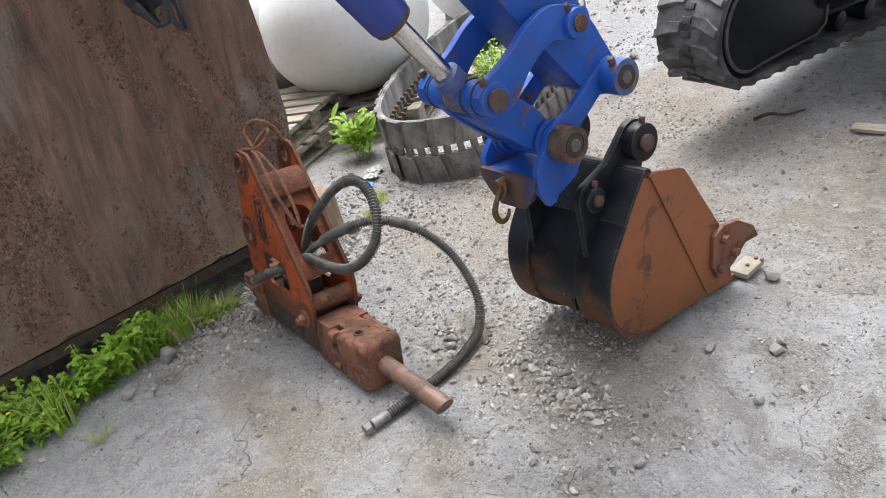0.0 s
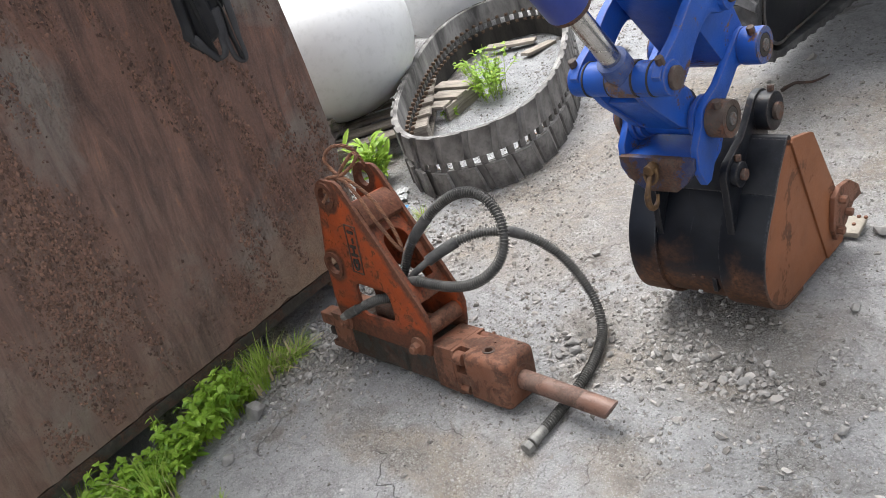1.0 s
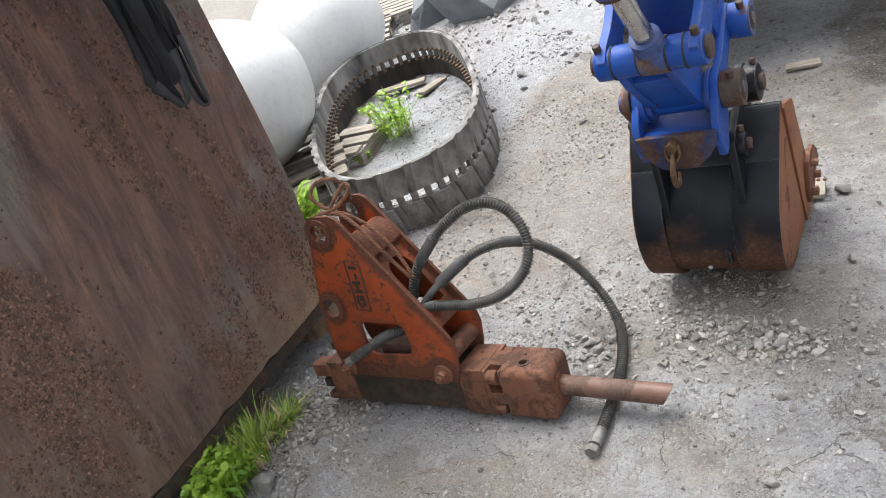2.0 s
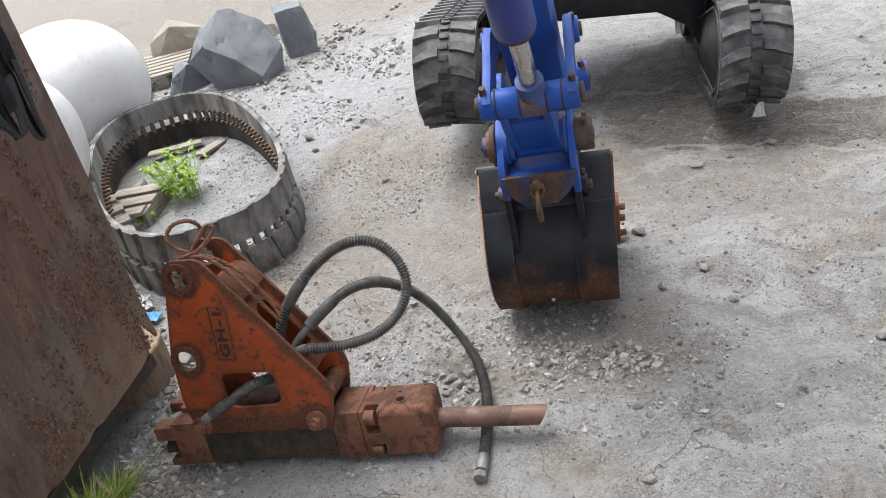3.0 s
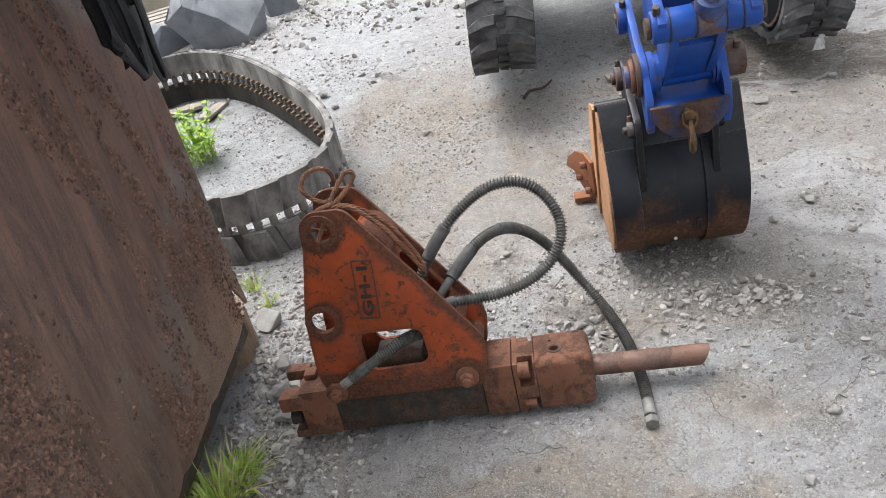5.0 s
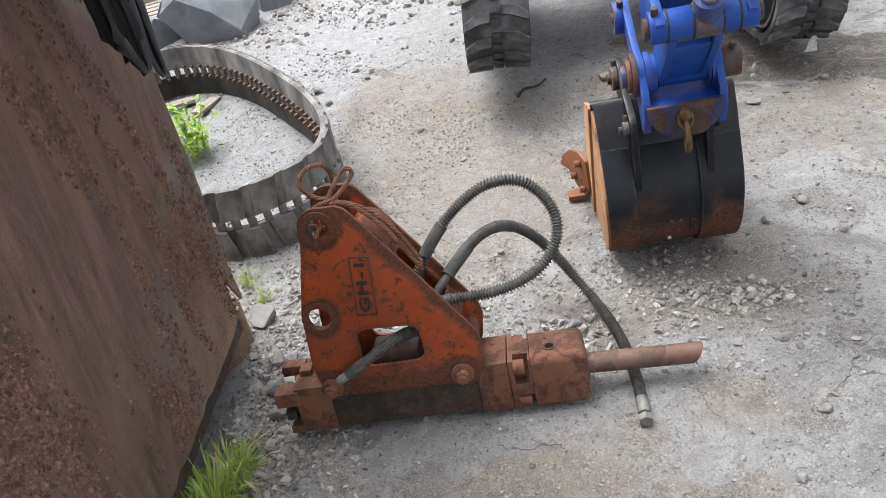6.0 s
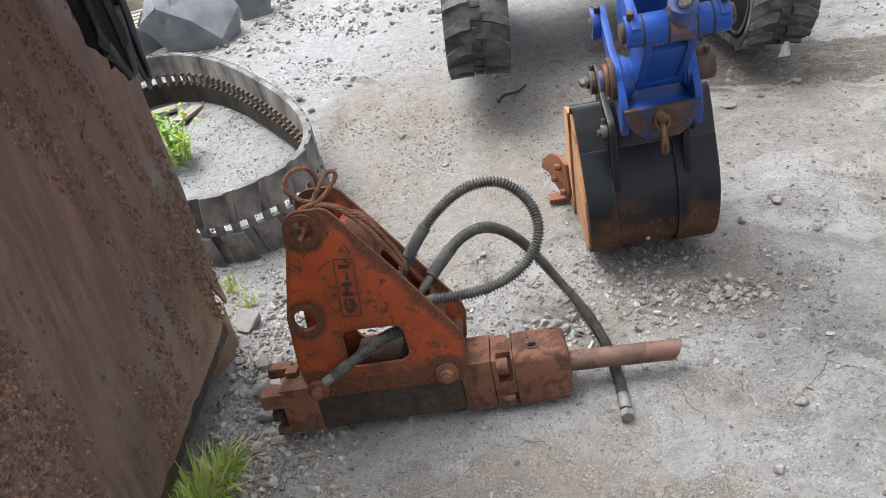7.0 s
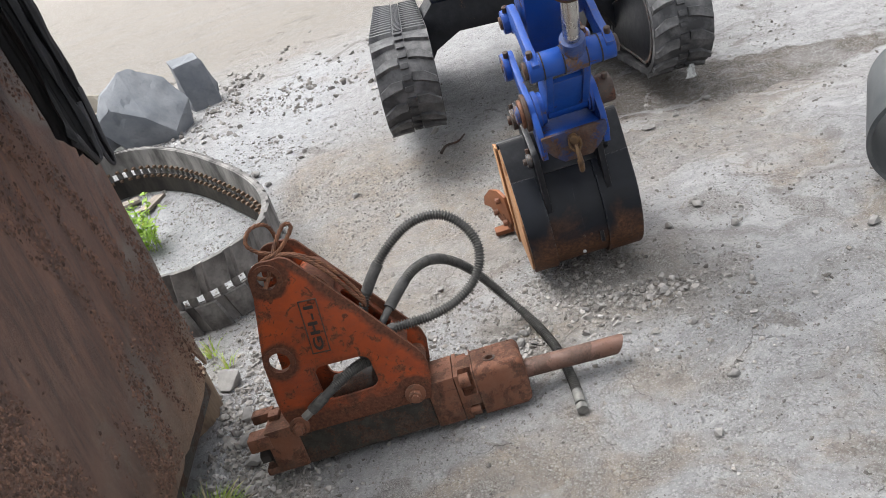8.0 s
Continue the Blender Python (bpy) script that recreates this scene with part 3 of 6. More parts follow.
# ---- ground ----
def ground_height(x, y):
    v = Vector((x, y, 0))
    h = 0.010 * noise.noise(v * 1.3) + 0.006 * noise.noise(v * 4.1 + Vector((9, 2, 0))) + 0.003 * noise.noise(v * 13)
    # crumbly and smooth stretches of packed mud
    loose = 0.5 + 0.7 * noise.noise(v * 2.2 + Vector((3, 7, 0)))
    h += max(0.2, loose) * (0.0052 * noise.noise(v * 31) + 0.0052 * min(0.0, noise.noise(v * 58 + Vector((1, 5, 0))) + 0.1))
    rut = max(0.0, min(1.0, (x + 1.45) / 0.5)) * max(0.0, min(1.0, (2.2 - y) / 0.4))
    h += 0.009 * rut * noise.noise(Vector((x * 1.1 - 0.16 * y, (y + 0.15 * x) * 7.5, 2.0)))
    bank = max(0.0, min(1.0, (y - 2.7) / 1.6)) * max(0.0, min(1.0, (x + 2.6) / 0.5)) * max(0.0, min(1.0, (0.6 - x) / 0.6))
    return h - 0.006 + 0.02 * bank


def build_ground():
    def axis(a, b, step, far):
        near = list(np.arange(a, b + 1e-6, step))
        out, s = [], step
        while (out[-1] if out else b) < far:
            s *= 1.12
            out.append((out[-1] if out else b) + s)
        low, s = [], step
        while (low[-1] if low else a) > -far:
            s *= 1.12
            low.append((low[-1] if low else a) - s)
        return low[::-1] + near + out
    xs, ys = axis(-3.2, 0.5, 0.0088, 400), axis(-0.3, 3.2, 0.0088, 400)
    verts = [(x, y, ground_height(x, y) if abs(x) < 30 and abs(y) < 30 else 0.0) for y in ys for x in xs]
    w = len(xs)
    faces = [(j * w + i, j * w + i + 1, (j + 1) * w + i + 1, (j + 1) * w + i) for j in range(len(ys) - 1) for i in range(w - 1)]
    data = bpy.data.meshes.new("ground")
    data.from_pydata(verts, [], faces)
    data.polygons.foreach_set("use_smooth", [True] * len(data.polygons))
    data.materials.append(M["ground"])
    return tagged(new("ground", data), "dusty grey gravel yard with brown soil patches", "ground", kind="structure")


build_ground()


# ---- rusted steel skip: its long side, floor, far end and rim ----
def build_skip():
    s = thing("steel_skip", "large rusted brown steel skip raised on blocks", "skip", pose(-3.6, -0.6, 0.17))
    off = Matrix.Translation((3.6, 0.6, -0.17))
    rnd = random.Random(4)
    # ragged lower edge of the side sheet
    low = [(-2.6 + 3.68 * i / 90, 0.178 + 0.006 * noise.noise(Vector((i * 0.9, 0, 0))) + (0.012 if rnd.random() < 0.12 else 0)) for i in range(91)]
    low = [p for p in low if p[0] < 0.985]
    edge = [(0.995, 0.184), (1.04, 0.203), (1.028, 0.225), (1.036, 0.243), (1.012, 0.262), (1.018, 0.288), (1.04, 0.305), (1.052, 0.335), (1.06, 0.295), (1.082, 0.25), (1.1, 0.208), (1.108, 0.216), (1.103, 0.34), (1.11, 0.48), (1.135, 0.6), (1.147, 0.9), (1.15, 1.3), (1.15, 1.78)]
    bm = slab(low + edge + [(-2.6, 1.78)], 0.010, (), 0.0, off @ at_x(-2.88))
    part("side_plate", bm, M["skip"], s, "rusted side plate with a torn lower corner")
    bm = box(-4.6, -2.888, -2.6, 1.05, 0.17, 0.182, 0.0)
    bm.transform(off)
    part("floor_plate", bm, M["dark_rust"], s)
    bm = slab([(-4.6, 0.19), (-2.89, 0.19), (-2.89, 1.78), (-4.6, 1.78)], 0.012, (), 0.0, off @ Matrix.Translation((0, 1.075, 0)) @ XZ)
    part("end_plate", bm, M["skip"], s)
    bm = slab([(-2.6, 0.19), (1.06, 0.19), (1.06, 1.78), (-2.6, 1.78)], 0.012, (), 0.0, off @ at_x(-4.61))
    part("side_plate", bm, M["skip"], s)
    bm = box(-4.6, -2.885, -2.612, -2.6, 0.17, 1.78, 0.0)
    bm.transform(off)
    part("end_plate", bm, M["skip"], s)
    bm = box(-2.885, -2.70, -2.6, 1.15, 1.782, 1.86, 0.006)
    bm.transform(off)
    part("rim", bm, M["skip"], s)
    # folded lower flange behind the torn edge, coloured dark for the shadow there
    bm = box(-2.96, -2.886, -2.6, 1.06, 0.12, 0.165, 0.004)
    bm.transform(off)
    part("skid", bm, M["housing"], s)
    # crust of rust scabs on the outer face
    rng = np.random.default_rng(8)
    bv = np.array([(1, 0, 0), (0, 1, 0.3), (0, -0.2, 1), (0, -1, -0.2), (0, 0.2, -1), (-1, 0, 0)])
    bf = np.array([(0, 1, 2), (0, 2, 3), (0, 3, 4), (0, 4, 1), (5, 2, 1), (5, 3, 2), (5, 4, 3), (5, 1, 4)])
    verts, faces, count = [], [], 0
    while count < 17000:
        y, z = rng.uniform(-0.6, 1.12), rng.uniform(0.2, 1.6)
        u = y + 0.12 * z
        cl = noise.noise(Vector((u * 2.6, z * 1.1, 4.0))) + 0.7 * noise.noise(Vector((u * 15, z * 2.5, 1.0)))
        if cl < rng.uniform(-0.02, 0.68):
            continue
        r = 0.0014 + 0.0048 * rng.random() ** 2.2
        q = bv * (1 + rng.uniform(-0.4, 0.4, (6, 1))) * np.array((0.85, 1.0, rng.uniform(0.8, 1.9))) * r
        a = rng.uniform(-0.6, 0.6)
        q[:, 1:] = q[:, 1:] @ np.array(((math.cos(a), -math.sin(a)), (math.sin(a), math.cos(a))))
        verts.append(q + (-2.8695 + 3.6, y + 0.6, z - 0.17))
        faces.append(bf + 6 * count)
        count += 1
    data = bpy.data.meshes.new("rust_scabs")
    data.from_pydata(np.concatenate(verts).tolist(), [], np.concatenate(faces).tolist())
    m, nt, bsdf, vec = begin("rust_scab_crust")
    geo = nt.nodes.new("ShaderNodeNewGeometry")
    c = mix(nt, geo.outputs["Random Per Island"], (0.045, 0.025, 0.018), (0.20, 0.113, 0.080))
    finish(nt, bsdf, c, 0.85, 0, noise_of(nt, vec, 300, 3), 0.4, 0.002)
    data.materials.append(m)
    tagged(put("rust_crust", data, s, None, "flaking rust scabs"), kind="stuff")
    return s


build_skip()


def build_stump(m, r, h):
    bm = bmesh.new()
    n = 64
    rows = []
    for z, k in ((0, 1.0), (0.3, 0.985), (0.7, 1.0), (0.96, 1.0), (1.0, 0.97)):
        row = []
        for i in range(n):
            a = 2 * math.pi * i / n
            g = 1 + 0.03 * noise.noise(Vector((math.cos(a) * 2, math.sin(a) * 2, 3))) - (0.022 if i % 7 == 0 or i % 11 == 3 else 0)
            row.append(bm.verts.new((r * k * g * math.cos(a), r * k * g * math.sin(a), h * z)))
        rows.append(row)
    for a, b in zip(rows[:-1], rows[1:]):
        for i in range(n):
            bm.faces.new((a[i], a[(i + 1) % n], b[(i + 1) % n], b[i]))
    bm.faces.new(rows[-1])
    bm.faces.new(rows[0][::-1])
    return single("timber_block", bm, M["log"], "round cracked timber block propping up the skip", "timber block", m, "timber blocks")


build_stump(pose(-3.08, 1.12, -0.01), 0.165, 0.16)
build_stump(pose(-3.20, -2.1, -0.01), 0.165, 0.128)


# ---- hydraulic breaker lying on the ground ----
def build_breaker():
    b = thing("hydraulic_breaker", "orange rusty hydraulic breaker lying on the ground", "breaker", pose(-2.25, 0.733, 0.002, -9, 0, 0))
    X = Matrix.Translation((2.25, 0, 0))
    cx = lambda pts: [(x + 2.25, z) for x, z in pts]
    outline = cx([(-2.118, 0.122), (-2.103, 0.171), (-2.093, 0.235), (-2.098, 0.265), (-2.112, 0.293), (-2.232, 0.476), (-2.352, 0.652), (-2.362, 0.663), (-2.38, 0.672)] + arc(-2.434, 0.623, 0.052, 75, 165, 8) + [(-2.490, 0.58), (-2.541, 0.386), (-2.551, 0.25), (-2.549, 0.198), (-2.53, 0.128)])
    slot = cx(arc(-2.276, 0.290, 0.028, 0, 90, 6) + arc(-2.386, 0.297, 0.026, 90, 180, 6) + arc(-2.382, 0.238, 0.030, 180, 270, 6) + arc(-2.276, 0.238, 0.030, 270, 360, 6))
    up = cx(arc(-2.434, 0.623, 0.028, 0, 345, 23))
    lo = cx(arc(-2.494, 0.375, 0.031, 0, 345, 23))
    for y, name in ((-0.072, "near"), (0.084, "far")):
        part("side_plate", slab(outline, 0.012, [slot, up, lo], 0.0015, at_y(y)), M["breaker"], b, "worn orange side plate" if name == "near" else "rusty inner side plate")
        o = -1 if name == "near" else 1
        for hx, hz, r, ri in ((-2.434, 0.623, 0.044, 0.0285), (-2.494, 0.375, 0.046, 0.0315)):
            yy = -0.0845 if o < 0 else 0.0845
            part("boss", ring_sleeve((hx + 2.25, yy, hz), (hx + 2.25, yy + o * 0.007, hz), r, ri), M["breaker"], b)
    # cast plate with the model marking, reading upwards
    tilt = Matrix.Translation((-2.3605 + 2.25, -0.0845, 0.449)) @ XZ @ Matrix.Rotation(radians(84.5), 4, "Z")
    frame_bm = slab([(-0.084, -0.027), (0.084, -0.027), (0.084, 0.027), (-0.084, 0.027)], 0.0035, [[(-0.0805, -0.0235), (0.0805, -0.0235), (0.0805, 0.0235), (-0.0805, 0.0235)]], 0.0006, tilt)
    marking = part("marking_frame", frame_bm, M["dark_rust"], b)
    font = bpy.data.curves.new("marking", "FONT")
    font.body, font.size, font.extrude, font.align_x, font.align_y, font.offset = "GH-1", 0.050, 0.002, "CENTER", "CENTER", 0.0012
    font.space_character = 1.12
    tmp = new("marking", font)
    bpy.context.view_layer.update()
    data = bpy.data.meshes.new_from_object(tmp.evaluated_get(bpy.context.evaluated_depsgraph_get()))
    bpy.data.objects.remove(tmp)
    data.materials.clear()
    data.materials.append(M["hole"])
    put("lettering", data, marking, tilt @ Matrix.Translation((0, 0, 0.0022)) @ Matrix.Diagonal((1.22, 0.74, 1, 1)), "dark raised letters")
    # body, standing a finger's width off the ground on its lower rails
    bm = box(-2.60 + 2.25, -2.125 + 2.25, -0.066, 0.066, 0.013, 0.145, 0.006)
    part("housing", bm, M["housing"], b, "grimy dark lower housing")
    part("rear_head", box(-2.635 + 2.25, -2.535 + 2.25, -0.073, 0.075, 0.014, 0.160, 0.008), M["rust"], b)
    # near-black block on the rear face stands in for a shaded recess
    part("recess_shade", box(-2.648 + 2.25, -2.634 + 2.25, -0.05, 0.05, 0.04, 0.125, 0.004), M["hole"], b)
    for lx, y0, y1, z0, z1 in ((-2.690, -0.078, -0.022, 0.106, 0.152), (-2.672, -0.070, -0.016, 0.012, 0.036), (-2.69, 0.030, 0.072, 0.138, 0.170), (-2.672, 0.02, 0.072, 0.012, 0.036)):
        part("lug", box(lx + 2.25, -2.62 + 2.25, y0, y1, z0, z1, 0.006), M["rust"], b)
    part("hook_lug", box(-2.625 + 2.25, -2.59 + 2.25, -0.012, 0.03, 0.158, 0.178, 0.005), M["rust"], b)
    part("through_bolt", rod((-2.675 + 2.25, -0.045, 0.07), (-2.645 + 2.25, -0.045, 0.07), 0.024, None, 6, 0.002), M["hole"], b)
    part("front_housing", box(-2.125 + 2.25, -2.0415 + 2.25, -0.071, 0.071, 0.008, 0.158, 0.004), M["rust"], b)
    # neck with pockets for the corner bolts, and the tool holder before it
    x0, x1, x2 = -2.04 + 2.25, -1.98 + 2.25, -1.832 + 2.25
    hollow = [box(x0 + 0.014, x0 + 0.055, sy - 0.026, sy + 0.026, 0.086, 0.20, 0.003) for sy in (-0.062, 0.062)]
    hollow += [box(x0 + 0.022, x0 + 0.064, sy - 0.024, sy + 0.024, 0.0, 0.050, 0.003) for sy in (-0.066, 0.066)]
    neck = cut(box(x0, x1, -0.0725, 0.0725, 0.006, 0.159, 0.004), *hollow)
    part("neck", neck, M["rust"], b, "rust-brown neck with bolt pockets")
    for sy in (-0.060, 0.060):
        part("corner_bolt", rod((x0 + 0.012, sy, 0.132), (x0 + 0.044, sy, 0.132), 0.021, None, 24, 0.003), M["rust"], b)
        part("corner_bolt", rod((x0 + 0.018, sy + math.copysign(0.002, sy), 0.028), (x0 + 0.05, sy + math.copysign(0.002, sy), 0.028), 0.017, None, 24, 0.003), M["rust"], b)
    head = bmesh.new()
    bmesh.ops.create_cube(head, size=1, matrix=Matrix.Translation(((x1 + x2) / 2 + 0.0008, 0, 0.079)) @ Matrix.Diagonal((x2 - x1, 0.146, 0.162, 1)))
    back = min(v.co.x for v in head.verts) + 1e-4
    bmesh.ops.bevel(head, geom=[e for e in head.edges if max(v.co.x for v in e.verts) > back], offset=0.024, segments=5, profile=0.5, affect="EDGES", clamp_overlap=True)
    head = cut(head, *(slab(arc(bx, by, br, 0, 345, 23), 0.12, (), 0.0, Matrix.Translation((0, 0, bz))) for bx, by, br, bz in ((0.325, -0.022, 0.0125, 0.09), (0.388, 0.045, 0.008, 0.148), (0.315, 0.02, 0.004, 0.152))))
    hood = part("tool_holder", head, M["rust"], b, "square rounded rust-brown tool holder")
    part("pin_collar", ring_sleeve((-1.925 + 2.25, -0.022, 0.148), (-1.925 + 2.25, -0.022, 0.1622), 0.0195, 0.0126), M["dark_rust"], hood)
    part("grease_plug", rod((-1.862 + 2.25, 0.045, 0.148), (-1.862 + 2.25, 0.045, 0.158), 0.007, None, 8, 0.001), M["rust"], hood)
    part("retainer", ring_sleeve((-1.838 + 2.25, 0, 0.078), (-1.829 + 2.25, 0, 0.078), 0.046, 0.030), M["rust"], hood)
    # chisel with its worn slanted end
    bm = rod((-1.85 + 2.25, 0, 0.078), (-1.535 + 2.25, 0.006, 0.062), 0.0285, None, 28, 0.002)
    for v in bm.verts:
        if v.co.x > 0.70:
            v.co.x += 0.55 * (v.co.z - 0.045) - 0.012
    part("chisel", bm, M["chisel"], b, "round worn steel chisel")
    # side bolts
    for bx, bz, r in ((-2.158, 0.152, 0.02), (-2.515, 0.158, 0.02)):
        for o in (-1, 1):
            y0 = o * 0.0845
            bolt = part("side_bolt", rod((bx + 2.25, y0, bz), (bx + 2.25, y0 + o * 0.008, bz), 0.031, None, 24, 0.002), M["rust"], b)
            part("bolt_head", rod((bx + 2.25, y0 + o * 0.008, bz), (bx + 2.25, y0 + o * 0.028, bz), r, None, 6, 0.003), M["rust"], bolt)
            part("bolt_end", rod((bx + 2.25, y0 + o * 0.028, bz), (bx + 2.25, y0 + o * 0.037, bz), 0.012, None, 16, 0.002), M["rust"], bolt)
    # webs between the side plates: saddle tube, arched front web, lower web and cross tube
    bm = bmesh.new()
    prof = [(-2.405, 0.52), (-2.372, 0.585), (-2.33, 0.60), (-2.295, 0.575), (-2.275, 0.535)]
    prof = [(p.x, p.y) for p in smooth_path([(x + 2.25, z, 0) for x, z in prof], 5)]
    inner = [(x - 0.004, z - 0.012) for x, z in prof]
    part("saddle_web", slab(prof + inner[::-1], 0.142, (), 0.001, at_y(0.071)), M["breaker"], b)
    d = Vector((-0.135, 0, 0.205)).normalized()
    web = Matrix.Translation((-2.125 + 2.25 - 0.02, 0, 0.30 - 0.015)) @ Matrix(((0, d.x, d.z, 0), (1, 0, 0, 0), (0, d.z, -d.x, 0), (0, 0, 0, 1)))
    arch = arc(0, 0.20, 0.046, 0, 180, 10) + [(-0.046, 0.06), (0.046, 0.06)]
    part("front_web", slab([(-0.071, 0), (0.071, 0), (0.071, 0.30), (-0.071, 0.30)], 0.01, [arch], 0.001, web), M["breaker"], b)
    part("cross_tube", rod((-2.135 + 2.25, -0.071, 0.205), (-2.135 + 2.25, 0.071, 0.205), 0.028, None, 24), M["rust"], b)
    part("lower_web", box(-2.30 + 2.25, -2.16 + 2.25, -0.071, 0.071, 0.150, 0.162, 0.002), M["breaker"], b)
    part("valve_block", box(-2.40 + 2.25, -2.27 + 2.25, -0.045, 0.05, 0.146, 0.222, 0.008), M["dark_rust"], b)
    # short hose stub that comes out through the slot
    stub = smooth_path([(-2.25 + 2.25, -0.02, 0.27), (-2.31 + 2.25, -0.072, 0.278), (-2.38 + 2.25, -0.10, 0.25), (-2.455 + 2.25, -0.115, 0.212)], 10)
    st = part("hose_stub", tube_along(stub, 0.0135, 12), M["hose"], b, "short black hydraulic hose")
    part("spring_guard", coil_along(stub[: len(stub) * 2 // 3], 0.0155, 0.002, 0.0062), M["spring"], st)
    e0, e1 = stub[-1], stub[-8]
    part("ferrule", rod(e1, e0, 0.0165, None, 16, 0.002), M["spring"], st)
    part("elbow_fitting", rod(e0, e0 + (e0 - e1).normalized() * 0.03, 0.013, None, 8, 0.002), M["zinc"], st)
    return b


build_breaker()


def spring_hose(name, label, pts, fittings, clear=0.0, end_plug=False):
    h = thing(name, label, "hose", Matrix.Translation(pts[0]))
    path = smooth_path([Vector(p) - Vector(pts[0]) for p in pts], 12)
    part("hose_core", tube_along(path, 0.0115, 12), M["hose"], h)
    n = len(path)
    a = int(n * clear)
    part("spring_guard", coil_along(path[a:n - (4 if end_plug else 0)], 0.0150, 0.0019, 0.0086), M["spring"], h, "wound steel spring guard")
    for f0, f1, r in fittings:
        part("sleeve", tube_along(path[int(n * f0):int(n * f1) + 2], r, 14), M["hose"], h)
    if end_plug:
        e1, e0 = path[-3], path[-1]
        d = (e0 - e1).normalized()
        f = part("ferrule", rod(e0 - d * 0.05, e0 + d * 0.005, 0.0165, None, 16, 0.002), M["zinc"], h)
        part("plug", rod(e0 + d * 0.012, e0 + d * 0.034, 0.019, None, 6, 0.002), M["zinc"], f)
    return h


spring_hose("hydraulic_hose", "black hydraulic hose in a spring guard, looped upright", [(-2.26, 0.775, 0.31), (-2.228, 0.82, 0.415), (-2.163, 0.865, 0.497), (-2.085, 0.897, 0.556), (-2.01, 0.913, 0.585), (-1.937, 0.917, 0.578), (-1.882, 0.9, 0.535), (-1.856, 0.872, 0.477), (-1.866, 0.842, 0.425), (-1.905, 0.812, 0.383), (-1.965, 0.79, 0.354), (-2.04, 0.775, 0.342), (-2.11, 0.765, 0.345), (-2.18, 0.758, 0.345), (-2.28, 0.745, 0.30)], [(0.1, 0.15, 0.0172), (0.9, 0.99, 0.0165)], 0.03)
spring_hose("hydraulic_hose", "black hydraulic hose in a spring guard, trailing on the ground", [(-2.27, 0.73, 0.27), (-2.195, 0.785, 0.355), (-2.13, 0.862, 0.396), (-2.072, 0.945, 0.408), (-2.01, 1.025, 0.38), (-1.95, 1.09, 0.31), (-1.89, 1.125, 0.215), (-1.828, 1.12, 0.105), (-1.772, 1.06, 0.036), (-1.737, 0.967, 0.018), (-1.717, 0.874, 0.016), (-1.708, 0.784, 0.016), (-1.704, 0.692, 0.016), (-1.706, 0.6, 0.016)], [(0.12, 0.19, 0.0178), (0.29, 0.34, 0.0172)], 0.17, True)


def build_wire_rope():
    w = thing("wire_rope", "rusty twisted wire rope sling looped through the breaker", "wire rope", pose(-2.43, 0.79, 0.62))
    o = Vector((-2.43, 0.79, 0.62))
    loops = [
        [(-2.425, 0.77, 0.615), (-2.465, 0.765, 0.64), (-2.43, 0.775, 0.675), (-2.39, 0.80, 0.675), (-2.35, 0.83, 0.70), (-2.335, 0.842, 0.722), (-2.355, 0.845, 0.728), (-2.385, 0.82, 0.70), (-2.41, 0.79, 0.665), (-2.43, 0.755, 0.63), (-2.445, 0.735, 0.61)],
        [(-2.40, 0.80, 0.672), (-2.445, 0.81, 0.69), (-2.465, 0.815, 0.72), (-2.45, 0.84, 0.745), (-2.418, 0.865, 0.742), (-2.405, 0.89, 0.71), (-2.41, 0.91, 0.65), (-2.43, 0.93, 0.61)],
        [(-2.41, 0.79, 0.668), (-2.36, 0.785, 0.665), (-2.31, 0.775, 0.63), (-2.265, 0.765, 0.57), (-2.235, 0.77, 0.50), (-2.215, 0.78, 0.445), (-2.225, 0.80, 0.43)],
        [(-2.405, 0.795, 0.672), (-2.35, 0.80, 0.655), (-2.29, 0.805, 0.60), (-2.245, 0.80, 0.53), (-2.215, 0.79, 0.46), (-2.222, 0.785, 0.435)],
    ]
    for pts in loops:
        path = even(smooth_path([Vector(p) - o for p in pts], 14), 0.004)
        bm = bmesh.new()
        fr = frames_on(path)
        for k in range(3):
            line = [p + 0.0032 * (math.cos(i * 0.55 + k * 2.1) * s + math.sin(i * 0.55 + k * 2.1) * u) for i, (p, t, s, u) in enumerate(fr)]
            tube_along(line, 0.0032, 6, bm)
        part("strand", bm, M["wire"], w)
    return w


build_wire_rope()


